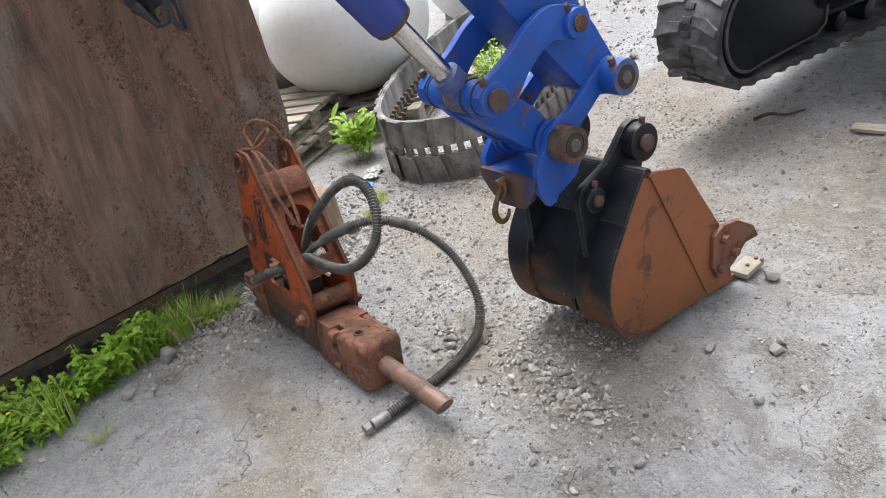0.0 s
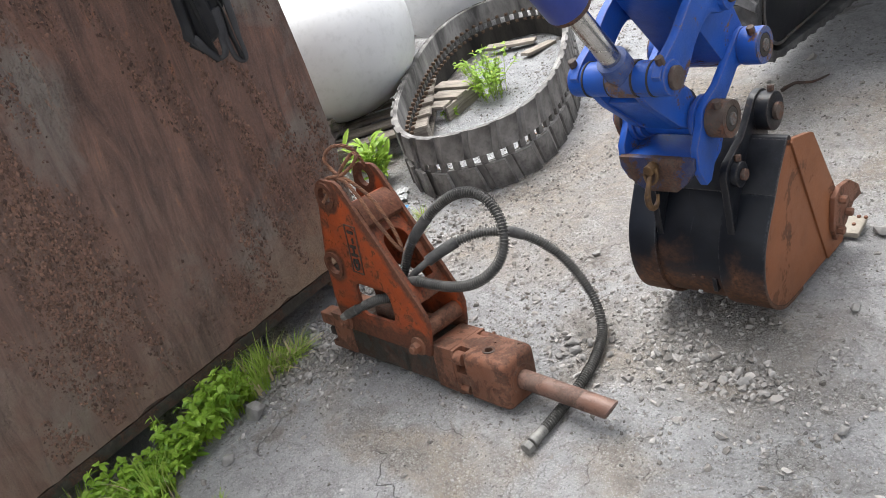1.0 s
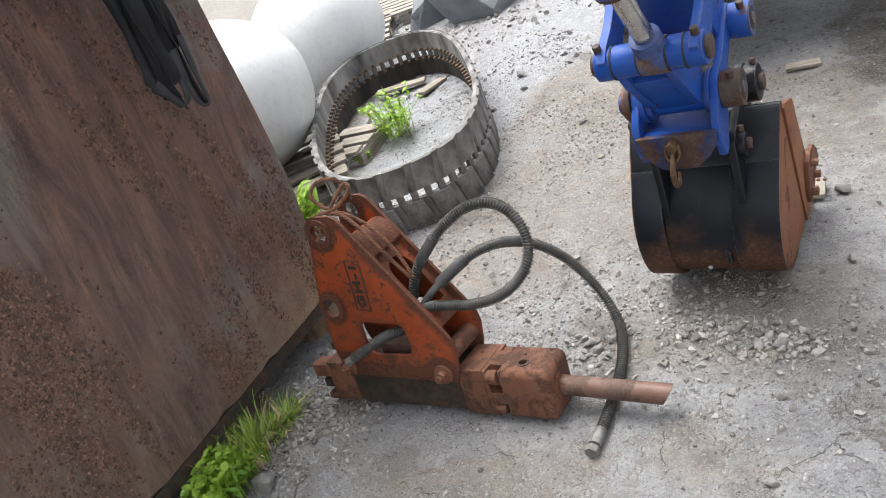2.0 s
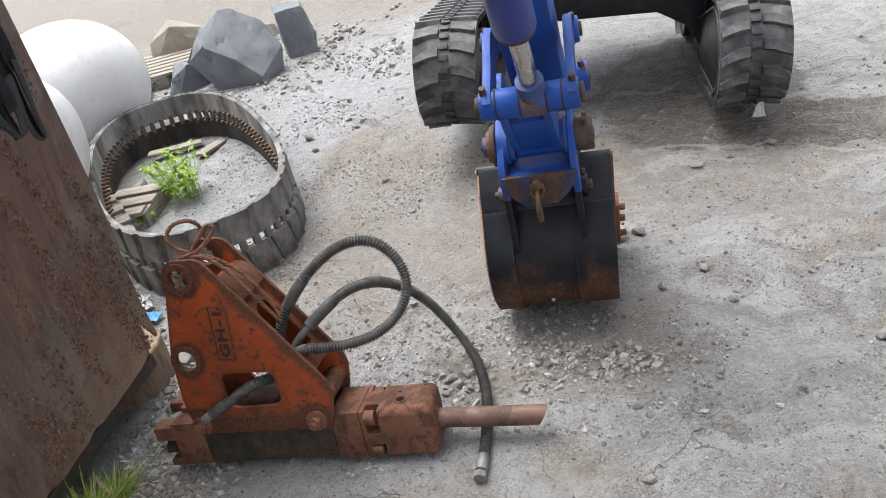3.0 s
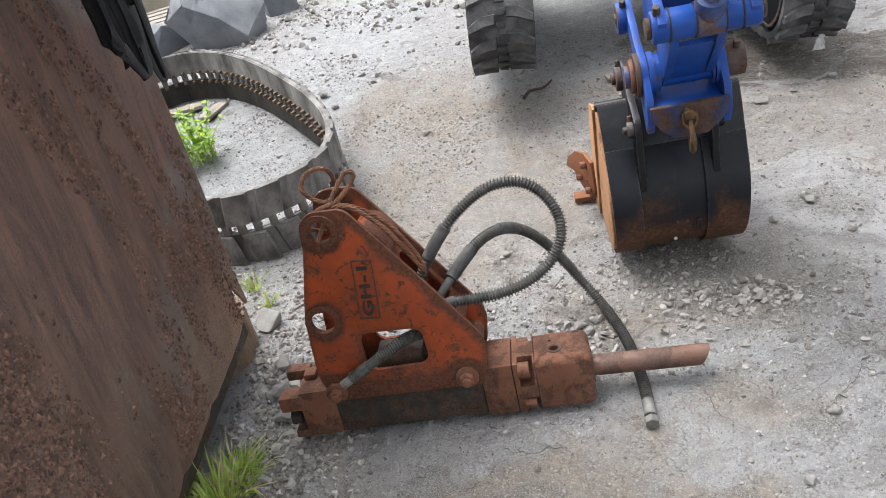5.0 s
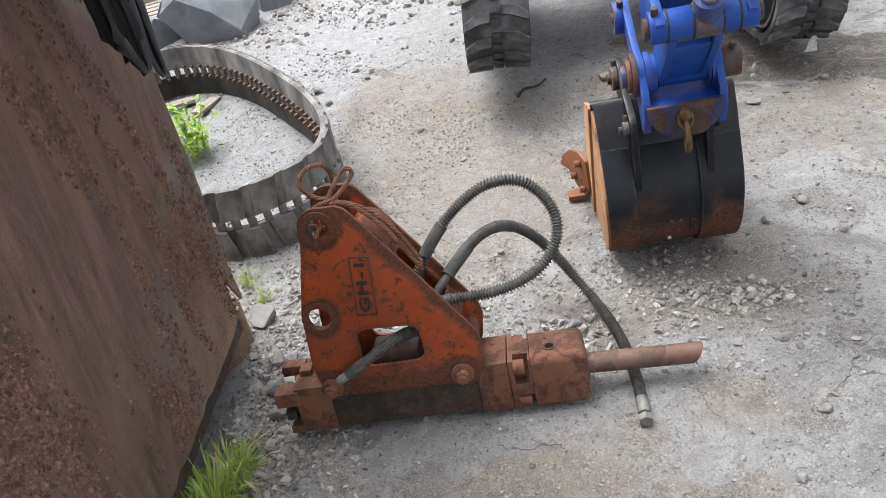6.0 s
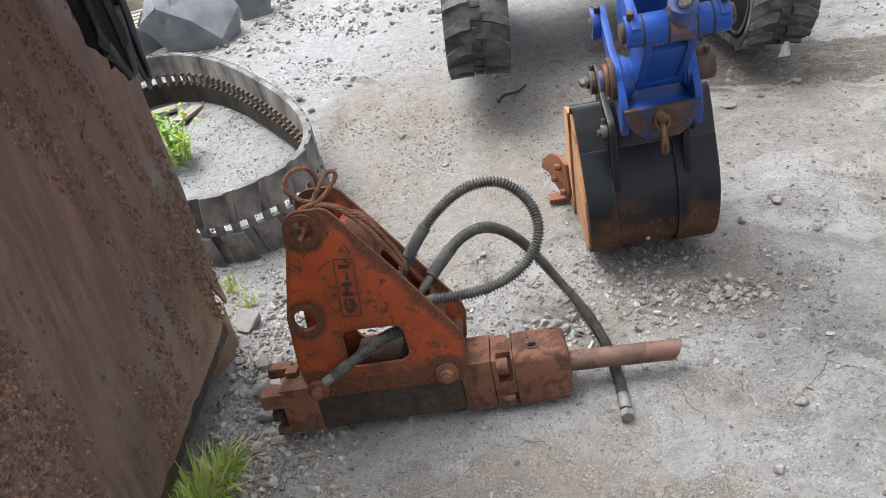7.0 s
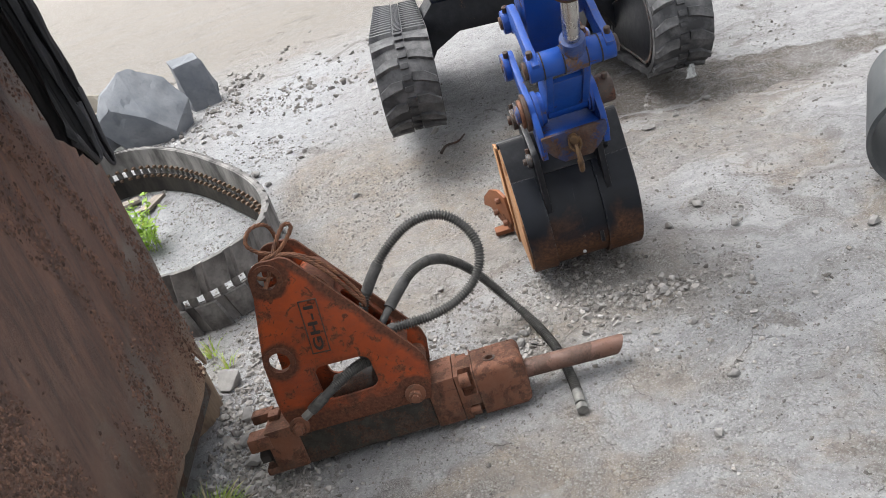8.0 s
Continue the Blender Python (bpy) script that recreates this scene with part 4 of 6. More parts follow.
# ---- digging bucket ----
def build_bucket():
    b = thing("digging_bucket", "black and rust-brown digging bucket resting on its edge", "bucket", pose(-1.5, 1.45, 0))
    off = Matrix.Translation((1.5, -1.45, 0))
    back = [(1.368, 0.538), (1.318, 0.478), (1.268, 0.405), (1.215, 0.33), (1.192, 0.26), (1.192, 0.19), (1.215, 0.128), (1.262, 0.08), (1.32, 0.052), (1.45, 0.034), (1.60, 0.016), (1.70, 0.004)]
    back = [(p.x, p.y) for p in smooth_path([(y, z, 0) for y, z in back], 4)]
    n = len(back)
    normals = []
    for i in range(n):
        d = Vector(back[min(i + 1, n - 1)]) - Vector(back[max(i - 1, 0)])
        normals.append(Vector((-d.y, d.x)).normalized())
    inside = [(p[0] + 0.012 * q.x, p[1] + 0.012 * q.y) for p, q in zip(back, normals)]
    x0, x1 = -1.700, -1.309
    part("shell", slab(back + inside[::-1], x1 - x0 - 0.024, (), 0.001, off @ at_x(x0 + 0.012)), M["bucket"], b, "black shell worn to rust at the bottom")
    proud = [(p[0] + 0.001 * q.x, p[1] + 0.001 * q.y) for p, q in zip(back[:42], normals)] + back[42:]
    side = proud + [(1.70, 0.03), (1.662, 0.20), (1.652, 0.232), (1.512, 0.482), (1.495, 0.492)]
    for x, tint, lab in ((x0, "tan_rust", "light tan side plate"), (x1 - 0.012, "orange_rust", "orange-brown rusted side plate")):
        part("side_plate", slab(side, 0.012, (), 0.0015, off @ at_x(x)), M[tint], b, lab)
    # thicker front strip of the side, and side cutters with bolts
    strip = [(1.378, 0.524), (1.390, 0.532), (1.495, 0.495), (1.512, 0.484), (1.652, 0.232), (1.70, 0.03), (1.70, 0.008), (1.585, 0.02)]
    for x, o in ((x1, 1), (x0 - 0.008, -1)):
        part("side_strip", slab(strip, 0.006 if o > 0 else 0.008, (), 0.001, off @ at_x(x)), M["orange_rust" if o > 0 else "tan_rust"], b)
        cx = x + (0.006 if o > 0 else -0.014)
        cut = [(1.625, 0.045), (1.60, 0.10), (1.612, 0.20), (1.66, 0.215), (1.73, 0.195), (1.80, 0.14), (1.825, 0.09), (1.76, 0.10), (1.70, 0.06)]
        flare = Matrix.Identity(4)
        if o < 0:
            flare[0][1], flare[0][3] = -0.36, 0.36 * 0.16
        c = part("side_cutter", slab([(y - 0.005, z + 0.02) for y, z in cut], 0.014, (), 0.003, flare @ off @ at_x(cx)), M["rust" if o > 0 else "orange_rust"], b)
        for y, z in ((1.645, 0.195), (1.625, 0.10), (1.69, 0.125)):
            xa = cx + (0.014 if o > 0 else 0)
            part("bolt", rod(flare @ off @ Vector((xa, y, z)), flare @ off @ Vector((xa + o * 0.02, y, z)), 0.013, None, 8, 0.003), M["rust"], c)
    part("lip_end", box(-0.287, -0.208, 0.262, 0.312, 0.002, 0.022, 0.004), M["orange_rust"], b)
    tip = part("lip_end", box(0.186, 0.25, 0.262, 0.36, 0.004, 0.024, 0.006, None, Matrix.Rotation(0.06, 4, "Z")), M["tan_rock"], b, "tan muddy end of the cutting lip")
    for px, py in ((0.205, 0.32), (0.205, 0.365), (0.225, 0.365)):
        part("stud", rod((px, py, 0.022), (px, py, 0.03), 0.006, None, 8, 0.002), M["rust"], tip)
    # cutting lip
    part("cutting_lip", box(x0 + 1.5, x1 + 1.5, 0.20, 0.275, 0.0, 0.016, 0.002), M["orange_rust"], b)
    # doubler plate over the upper back, top bar
    upper = back[:8]
    outer = [(p[0] - 0.009 * q.x, p[1] - 0.009 * q.y) for p, q in zip(upper, normals)]
    part("back_doubler", slab(upper + outer[::-1], x1 - x0 - 0.006, (), 0.001, off @ at_x(x0 + 0.0065)), M["black"], b, "black painted upper back plate")
    lower = list(range(7, 36))
    for xa, xw in ((x0 + 0.0065, 0.087), (x1 - 0.115, 0.1155)):
        strip_in = [back[k] for k in lower]
        strip_out = [(back[k][0] - 0.011 * normals[k].x, back[k][1] - 0.011 * normals[k].y) for k in lower]
        part("wear_plate", slab(strip_in + strip_out[::-1], xw, (), 0.001, off @ at_x(xa)), M["bucket"], b, "black wear plate scuffed at the bottom")
    part("top_bar", rod(off @ Vector((x0, 1.374, 0.532)), off @ Vector((x1, 1.374, 0.532)), 0.016, None, 16, 0.003), M["black"], b)
    # ears that carry the two pins
    ear = [(1.222, 0.16), (1.205, 0.28), (1.212, 0.44)] + arc(1.257, 0.497, 0.046, 190, 100, 6) + [(1.33, 0.565)] + arc(1.443, 0.582, 0.058, 140, -50, 12) + [(1.44, 0.47), (1.34, 0.44), (1.262, 0.36), (1.23, 0.26), (1.235, 0.17)]
    for x in (-1.605, -1.392):
        part("ear", slab(ear, 0.02, (), 0.002, off @ at_x(x)), M["black"], b)
    for y, z, r, xr in ((1.257, 0.497, 0.034, -1.352), (1.443, 0.582, 0.052, -1.335)):
        for a, c, r, tint in ((-1.372, xr, r, "black"), (-1.605, -1.623, r * 0.72, "scuffed_steel")):
            boss = part("pin_boss", rod(off @ Vector((a, y, z)), off @ Vector((c, y, z)), r, None, 28, 0.004), M[tint], b)
            s = 1 if c > a else -1
            part("pin_end", rod(off @ Vector((c, y, z)), off @ Vector((c + s * 0.012, y, z)), r * 0.45, None, 16, 0.002), M["dark_rust"], boss)
            part("lock_bolt", rod(off @ Vector((c - s * 0.012, y + 0.01, z + r - 0.002)), off @ Vector((c - s * 0.012, y + 0.014, z + r + 0.014)), 0.009, None, 6, 0.002), M["dark_rust"], boss)
    part("hose_guard", box(0.05, 0.064, -0.265, -0.225, 0.155, 0.20, 0.003), M["black"], b)
    for bx in (-0.005, 0.02):
        part("bolt", rod((bx, -0.248, 0.195), (bx, -0.262, 0.195), 0.006, None, 6, 0.002), M["dark_rust"], b)
    # the bucket widens a little towards its top on the free side
    fixed = ("ear", "pin_boss", "pin_end", "lock_bolt", "hose_guard")
    for ob in b.children_recursive:
        if ob.name.split(".")[0] not in fixed:
            for v in ob.data.vertices:
                v.co.x += 0.03 * max(0.0, (v.co.x + 0.0045) / 0.1955) * v.co.z / 0.53
    part("weld_patch", rod((-0.012, -0.226, 0.122), (-0.012, -0.236, 0.119), 0.0065, None, 12, 0.001), M["pale"], b)
    return b


build_bucket()


# ---- excavator: tracks, arm, linkage and coupler ----
def stadium(length, r, n):
    """Even steps round a track: place (y, z), outward normal and tangent."""
    straight = length - 2 * r
    total = 2 * straight + 2 * math.pi * r
    for i in range(n):
        s = total * i / n
        if s < straight:
            yield (r + s, 0.0), (0, -1), (1, 0)
        elif s < straight + math.pi * r:
            a = (s - straight) / r - math.pi / 2
            yield (r + straight + r * math.cos(a), r + r * math.sin(a)), (math.cos(a), math.sin(a)), (-math.sin(a), math.cos(a))
        elif s < 2 * straight + math.pi * r:
            q = s - straight - math.pi * r
            yield (r + straight - q, 2 * r), (0, 1), (-1, 0)
        else:
            a = (s - 2 * straight - math.pi * r) / r + math.pi / 2
            yield (r + r * math.cos(a), r + r * math.sin(a)), (math.cos(a), math.sin(a)), (-math.sin(a), math.cos(a))


def lug_mesh(name, material, inner, outer, skew, w, h):
    """A tread block: x along the track, y across, z outwards."""
    bm = bmesh.new()
    base = [(-w, inner), (w, inner), (w + skew * 0.12, inner + (outer - inner) * 0.36), (w * 0.8 + skew, outer), (-w * 0.8 + skew, outer), (-w + skew * 0.12, inner + (outer - inner) * 0.5)]
    lo = [bm.verts.new((x, y, -0.018)) for x, y in base]
    cxm = sum(x for x, _ in base) / 6
    cym = sum(y for _, y in base) / 6
    hi = [bm.verts.new((x - math.copysign(0.008, (x - skew * max(0.0, (abs(y) - abs(inner)) / abs(outer - inner)) * 0.9)), cym + (y - cym) * 0.95, h)) for x, y in base]
    bm.faces.new(hi)
    for i in range(6):
        bm.faces.new((lo[i], lo[(i + 1) % 6], hi[(i + 1) % 6], hi[i]))
    return mesh_of(bm, name, material, True, 0.5)


EXC = pose(-1.345, 2.40, 0.205, -6.5, 5.0, 0.0)
exc = thing("mini_excavator", "blue mini excavator with its front lifted on the bucket arm", "excavator", EXC)


def build_crawler(xc):
    L, R, W = 1.85, 0.235, 0.142
    n = 80
    pts = list(stadium(L, R, n))
    bm = bmesh.new()
    rows = []
    for (y, z), (ny, nz), _ in pts:
        rows.append([bm.verts.new((xc + sx * W, y + ny * d, z + nz * d)) for sx, d in ((-1, 0), (1, 0), (1, -0.028), (-1, -0.028))])
    for i in range(n):
        a, b = rows[i], rows[(i + 1) % n]
        for k in range(4):
            bm.faces.new((a[k], a[(k + 1) % 4], b[(k + 1) % 4], b[k]))
    crawler = part("crawler_track", bm, M["rubber"], exc, "dusty black rubber track", sharp=0.9)
    for i, ((y, z), (ny, nz), (ty, tz)) in enumerate(pts):
        m = Matrix(((0, 1, 0, xc), (ty, 0, ny, y), (tz, 0, nz, z), (0, 0, 0, 1)))
        if i % 2 == 0:
            put("tread_lug", LUG_A, crawler, m)
            put("tread_lug", LUG_B, crawler, m @ Matrix.Translation((0.028, 0, 0)))
        put("centre_rib", RIB, crawler, m)
    for y in (R, L - R):
        wheel = part("idler_wheel", rod((xc - 0.055, y, R), (xc + 0.055, y, R), R - 0.045, None, 40, 0.01), M["black"], exc)
        for s in (-1, 1):
            part("hub", rod((xc + s * 0.055, y, R), (xc + s * 0.115, y, R), R * 0.72, None, 32, 0.012), M["black"], wheel)
            part("rim_ring", ring_sleeve((xc + s * 0.05, y, R), (xc + s * 0.12, y, R), R - 0.052, R - 0.062), M["dark_rust"], wheel)
    frame_outline = [(0.20, R - 0.10), (1.65, R - 0.10), (1.65, R + 0.09), (0.30, R + 0.09), (0.20, R + 0.04)]
    part("track_frame", slab(frame_outline, 0.22, (), 0.01, at_x(xc - 0.11)), M["black"], exc)
    for y in (0.5, 0.75, 1.0, 1.25):
        part("roller", rod((xc - 0.09, y, 0.075), (xc + 0.09, y, 0.075), 0.045, None, 20, 0.006), M["black"], exc)
    for x in (xc - 0.135, xc + 0.117):
        shell = arc(R, R, R - 0.05, 72, 288, 18) + [(0.72, 0.085), (0.78, 0.12), (0.78, 0.24), (0.72, 0.30)]
        cover = part("track_cover", slab(shell, 0.018, (), 0.006, at_x(x)), M["black"], exc, "dark steel track cover")
        ym, zm = 0.42, R
        lip = [(ym + (y - ym) * 0.955, zm + (z - zm) * 0.94) for y, z in shell]
        part("cover_rim", slab(shell, 0.006, [lip], 0.001, at_x(x + (0.0185 if x > xc else -0.0065))), M["scuffed_steel"], cover)


LUG_A = lug_mesh("tread_lug", M["rubber"], 0.024, 0.140, 0.036, 0.027, 0.013)
LUG_B = lug_mesh("tread_lug", M["rubber"], -0.024, -0.140, 0.036, 0.027, 0.013)
RIB = mesh_of(box(-0.013, 0.013, -0.020, 0.020, -0.002, 0.010, 0.002), "centre_rib", M["rubber"])
build_crawler(-0.645)
build_crawler(0.660)

# body between the tracks and the turning house above
beam = [(-0.55, 0.13), (-0.46, 0.27), (-0.32, 0.345), (0.32, 0.345), (0.46, 0.27), (0.55, 0.13), (0.55, 0.40), (0.44, 0.52), (-0.44, 0.52), (-0.55, 0.40)]
part("car_body", slab(beam, 0.55, (), 0.01, at_y(1.25)), M["black"], exc)
part("slew_ring", rod((0, 0.95, 0.52), (0, 0.95, 0.60), 0.33, None, 40, 0.01), M["black"], exc)
part("house", box(-0.55, 0.55, 0.52, 1.75, 0.60, 1.15, 0.08), M["blue"], exc)
part("swing_post", rod((0, 0.28, 0.60), (0, 0.28, 0.98), 0.11, None, 28, 0.02), M["black"], exc)

# ---- arm, in the upright plane of the machine ----
INV = EXC.inverted()
XC = -1.452


def arm_part(name, bm, mat, label="", parent=None):
    bm.transform(INV)
    return part(name, bm, mat, parent or exc, label)


d = Vector((-0.55, 0.835))
q = Vector((0.835, 0.55))


def along(s, o):
    p = Vector((1.385, 0.787)) + d * s + q * o
    return (p.x, p.y)


stick = [along(-0.045, -0.03), along(0.05, -0.075), along(0.30, -0.085), along(1.55, -0.09), along(1.62, 0.0), along(1.55, 0.10), along(0.5, 0.085), along(0.12, 0.065), along(-0.03, 0.045)]
arm_part("stick", slab(stick, 0.15, (), 0.01, at_x(XC - 0.075)), M["blue"], "blue painted steel dipper arm")
boom_line = [(0.42, 2.02), (0.62, 2.45), (1.15, 2.82), (1.9, 2.7), (2.55, 1.9), (2.75, 1.3)]
boom_mid = smooth_path([(0, y, z) for y, z in boom_line], 8)
bo, bi = [], []
for i, (p, t, s, u) in enumerate(frames_on(boom_mid)):
    nrm = Vector((0, -t.z, t.y)).normalized()
    bo.append((p.y + nrm.y * 0.09, p.z + nrm.z * 0.09))
    bi.append((p.y - nrm.y * 0.09, p.z - nrm.z * 0.09))
arm_part("boom", slab(bo + bi[::-1], 0.15, (), 0.01, at_x(XC - 0.075)), M["blue"])

PA, PI, PC, PB = (0.995, 0.885), (1.267, 0.962), (1.185, 0.692), (1.385, 0.787)


def pin(name, yz, xa, xb, r, mat, parent=None, bevel=0.004):
    return arm_part(name, rod((xa, *yz), (xb, *yz), r, None, 28, bevel), mat, "", parent)


# curved idler links
outer = smooth_path([(0, 0.953, 0.905), (0, 0.985, 0.93), (0, 1.05, 0.957), (0, 1.12, 1.0), (0, 1.19, 1.022), (0, 1.25, 1.012), (0, 1.29, 0.995)], 5)
inner = smooth_path([(0, 1.295, 0.935), (0, 1.25, 0.925), (0, 1.19, 0.945), (0, 1.12, 0.915), (0, 1.06, 0.862), (0, 1.02, 0.845), (0, 0.97, 0.86)], 5)
banana = [(p.y, p.z) for p in outer] + arc(1.275, 0.962, 0.042, 40, -40, 6) + [(p.y, p.z) for p in inner]
for x in (-1.565, -1.355):
    arm_part("idler_link", slab(banana, 0.022, (), 0.003, at_x(x)), M["blue"], "curved blue idler link")
for s in (1, -1):
    e = XC + s * 0.105
    cap = pin("idler_pin", PI, e, e + s * 0.028, 0.036, M["blue"])
    pin("pin_end", PI, e + s * 0.028, e + s * 0.036, 0.02, M["dark_rust"], cap, 0.002)
    cap = pin("link_pin", PA, XC + 0.01 + s * 0.034, e + s * 0.02, 0.039, M["blue"])
    for gap in (XC + 0.01 + s * 0.033, e - s * 0.022):
        arm_part("seal_ring", ring_sleeve((gap - 0.002, *PA), (gap + 0.002, *PA), 0.0412, 0.03), M["hole"], "", cap)
    pin("pin_end", PA, e + s * 0.02, e + s * 0.032, 0.026, M["dark_rust"], cap, 0.003)
    arm_part("lock_bolt", rod((e + s * 0.006, PA[0] - 0.012, PA[1] + 0.03), (e + s * 0.006, PA[0] - 0.02, PA[1] + 0.056), 0.01, None, 6, 0.002), M["dark_rust"], "", cap)
    arm_part("lock_bolt", rod((e + s * 0.012, PI[0] - 0.012, PI[1] + 0.03), (e + s * 0.012, PI[0] - 0.02, PI[1] + 0.05), 0.009, None, 6, 0.002), M["dark_rust"], "", cap)

# bucket cylinder
ru = Vector((0, -0.525, 0.851))
a0 = Vector((XC + 0.01, *PA))
eye_bm = rod(a0 - Vector((0.032, 0, 0)), a0 + Vector((0.032, 0, 0)), 0.042, None, 28, 0.004)
rod(a0, a0 + ru * 0.075, 0.036, eye_bm, 20, 0.004)
arm_part("rod_eye", eye_bm, M["scuffed_blue"], "scuffed blue-grey rod eye")
arm_part("piston_rod", rod(a0 + ru * 0.07, a0 + ru * 0.40, 0.0235, None, 28), M["chrome"], "bright chrome piston rod")
barrel = arm_part("cylinder_barrel", rod(a0 + ru * 0.262, a0 + ru * 1.15, 0.050, None, 36, 0.004), M["dark_blue"], "dark blue cylinder barrel")
arm_part("gland", rod(a0 + ru * 0.250, a0 + ru * 0.268, 0.047, None, 36, 0.003), M["dark_rust"], "", barrel)

# H link from the cylinder pin to the coupler
t1 = Vector((PC[0] - PA[0], PC[1] - PA[1])).normalized()
n1 = Vector((-t1.y, t1.x))
ha = [(PA[0] + t1.x * s + n1.x * o, PA[1] + t1.y * s + n1.y * o) for s, o in ((0.0, 0.035), (0.06, 0.05), (0.20, 0.05), (0.27, 0.032), (0.27, -0.032), (0.2, -0.045), (0.06, -0.045), (0.0, -0.035))]
for x in (-1.535, -1.425):
    arm_part("h_link", slab(ha, 0.022, (), 0.003, at_x(x)), M["blue"])
hw = [(PA[0] + t1.x * s + n1.x * o, PA[1] + t1.y * s + n1.y * o) for s, o in ((0.055, -0.022), (0.055, -0.038), (0.245, -0.038), (0.245, -0.022))]
arm_part("h_link_web", slab(hw, 0.089, (), 0.002, at_x(-1.514)), M["blue"])
# stacked washers between the link and the coupler plates
for xa, xb, r in ((-1.5645, -1.551, 0.058), (-1.550, -1.5355, 0.051), (-1.4025, -1.395, 0.051), (-1.394, -1.3855, 0.058)):
    arm_part("washer", ring_sleeve((xa, *PC), (xb, *PC), r, 0.03), M["blue"])
for xa, xb, r, tint in ((-1.600, -1.5855, 0.060, "dark_rust"), (-1.612, -1.6005, 0.046, "rust"), (-1.626, -1.6125, 0.030, "scuffed_blue")):
    arm_part("washer", rod((xa, *PC), (xb, *PC), r, None, 28, 0.003), M[tint])
arm_part("h_link_tube", rod((-1.53, *PC), (-1.372, *PC), 0.042, None, 28, 0.003), M["blue"])

# quick coupler: side plates, cross box, rust-stained apron and hook
cpl = [(1.352, 0.822)] + arc(1.385, 0.787, 0.048, 120, -55, 8) + [(1.338, 0.752), (1.264, 0.708), (1.222, 0.655), (1.186, 0.612), (1.136, 0.550), (1.112, 0.548), (1.088, 0.60), (1.095, 0.655), (1.135, 0.70)] + arc(1.185, 0.692, 0.05, 170, 105, 5) + [(1.235, 0.757)]
for x in (-1.585, -1.385):
    arm_part("coupler_plate", slab(cpl, 0.02, (), 0.003, at_x(x)), M["blue"], "blue coupler side plate")
arm_part("coupler_box", slab([(1.10, 0.630), (1.16, 0.628), (1.255, 0.648), (1.27, 0.62), (1.235, 0.575), (1.17, 0.552), (1.10, 0.60)], 0.179, (), 0.003, at_x(-1.5645)), M["blue"])
apron = [(-1.578, 0.634), (-1.372, 0.634), (-1.373, 0.605), (-1.398, 0.568), (-1.432, 0.540), (-1.520, 0.538), (-1.553, 0.566), (-1.577, 0.602)]
ap = arm_part("apron", slab(apron, 0.018, (), 0.003, at_y(1.098)), M["apron"], "rust-stained blue coupler apron")
for s, xa in ((1, -1.365), (-1, -1.585)):
    for yz, r, lng, tint in ((PC, 0.046, 0.046, "dark_rust"), (PB, 0.046, 0.05, "blue")):
        if s < 0 and yz is PC:
            continue
        bs = pin("coupler_boss", yz, xa, xa + s * (lng if s > 0 else 0.022), r, M[tint])
        xe = xa + s * (lng if s > 0 else 0.022)
        # dark disc paints the shaded hollow round the pin
        pin("pin_end", yz, xe, xe + s * 0.003, r * 0.62, M["hole"], bs, 0.001)
        pin("pin", yz, xe, xe + s * 0.007, r * 0.34, M["scuffed_steel"], bs, 0.002)
        arm_part("boss_rim", ring_sleeve((xe - s * 0.004, *yz), (xe + s * 0.003, *yz), r * 0.98, r * 0.66), M["dark_rust" if yz is PC else "scuffed_blue"], "", bs)
        arm_part("lock_bolt", rod((xe - s * 0.016, yz[0] - 0.02, yz[1] + r - 0.008), (xe - s * 0.016, yz[0] - 0.026, yz[1] + r + 0.012), 0.01, None, 6, 0.002), M["dark_rust"], "", bs)
arm_part("hook_shackle", rod((-1.482, 1.082, 0.612), (-1.482, 1.052, 0.612), 0.014, None, 14, 0.003), M["brass"])
hk = smooth_path([(-1.482, 1.060, 0.60), (-1.482, 1.046, 0.582), (-1.482, 1.032, 0.56), (-1.482, 1.027, 0.54), (-1.482, 1.034, 0.52), (-1.482, 1.05, 0.511), (-1.482, 1.066, 0.519), (-1.482, 1.073, 0.535)], 8)
arm_part("lifting_hook", tube_along(hk, 0.008, 10, None, lambda f: 0.0045 + 0.004 * math.sin(math.pi * min(1, f * 1.1))), M["brass"], "small rusty brass lifting hook")
bow = smooth_path([(-1.496, 1.066, 0.615), (-1.499, 1.06, 0.59), (-1.482, 1.054, 0.574), (-1.465, 1.06, 0.59), (-1.468, 1.066, 0.615)], 6)
arm_part("shackle_bow", tube_along(bow, 0.0045, 8), M["brass"])


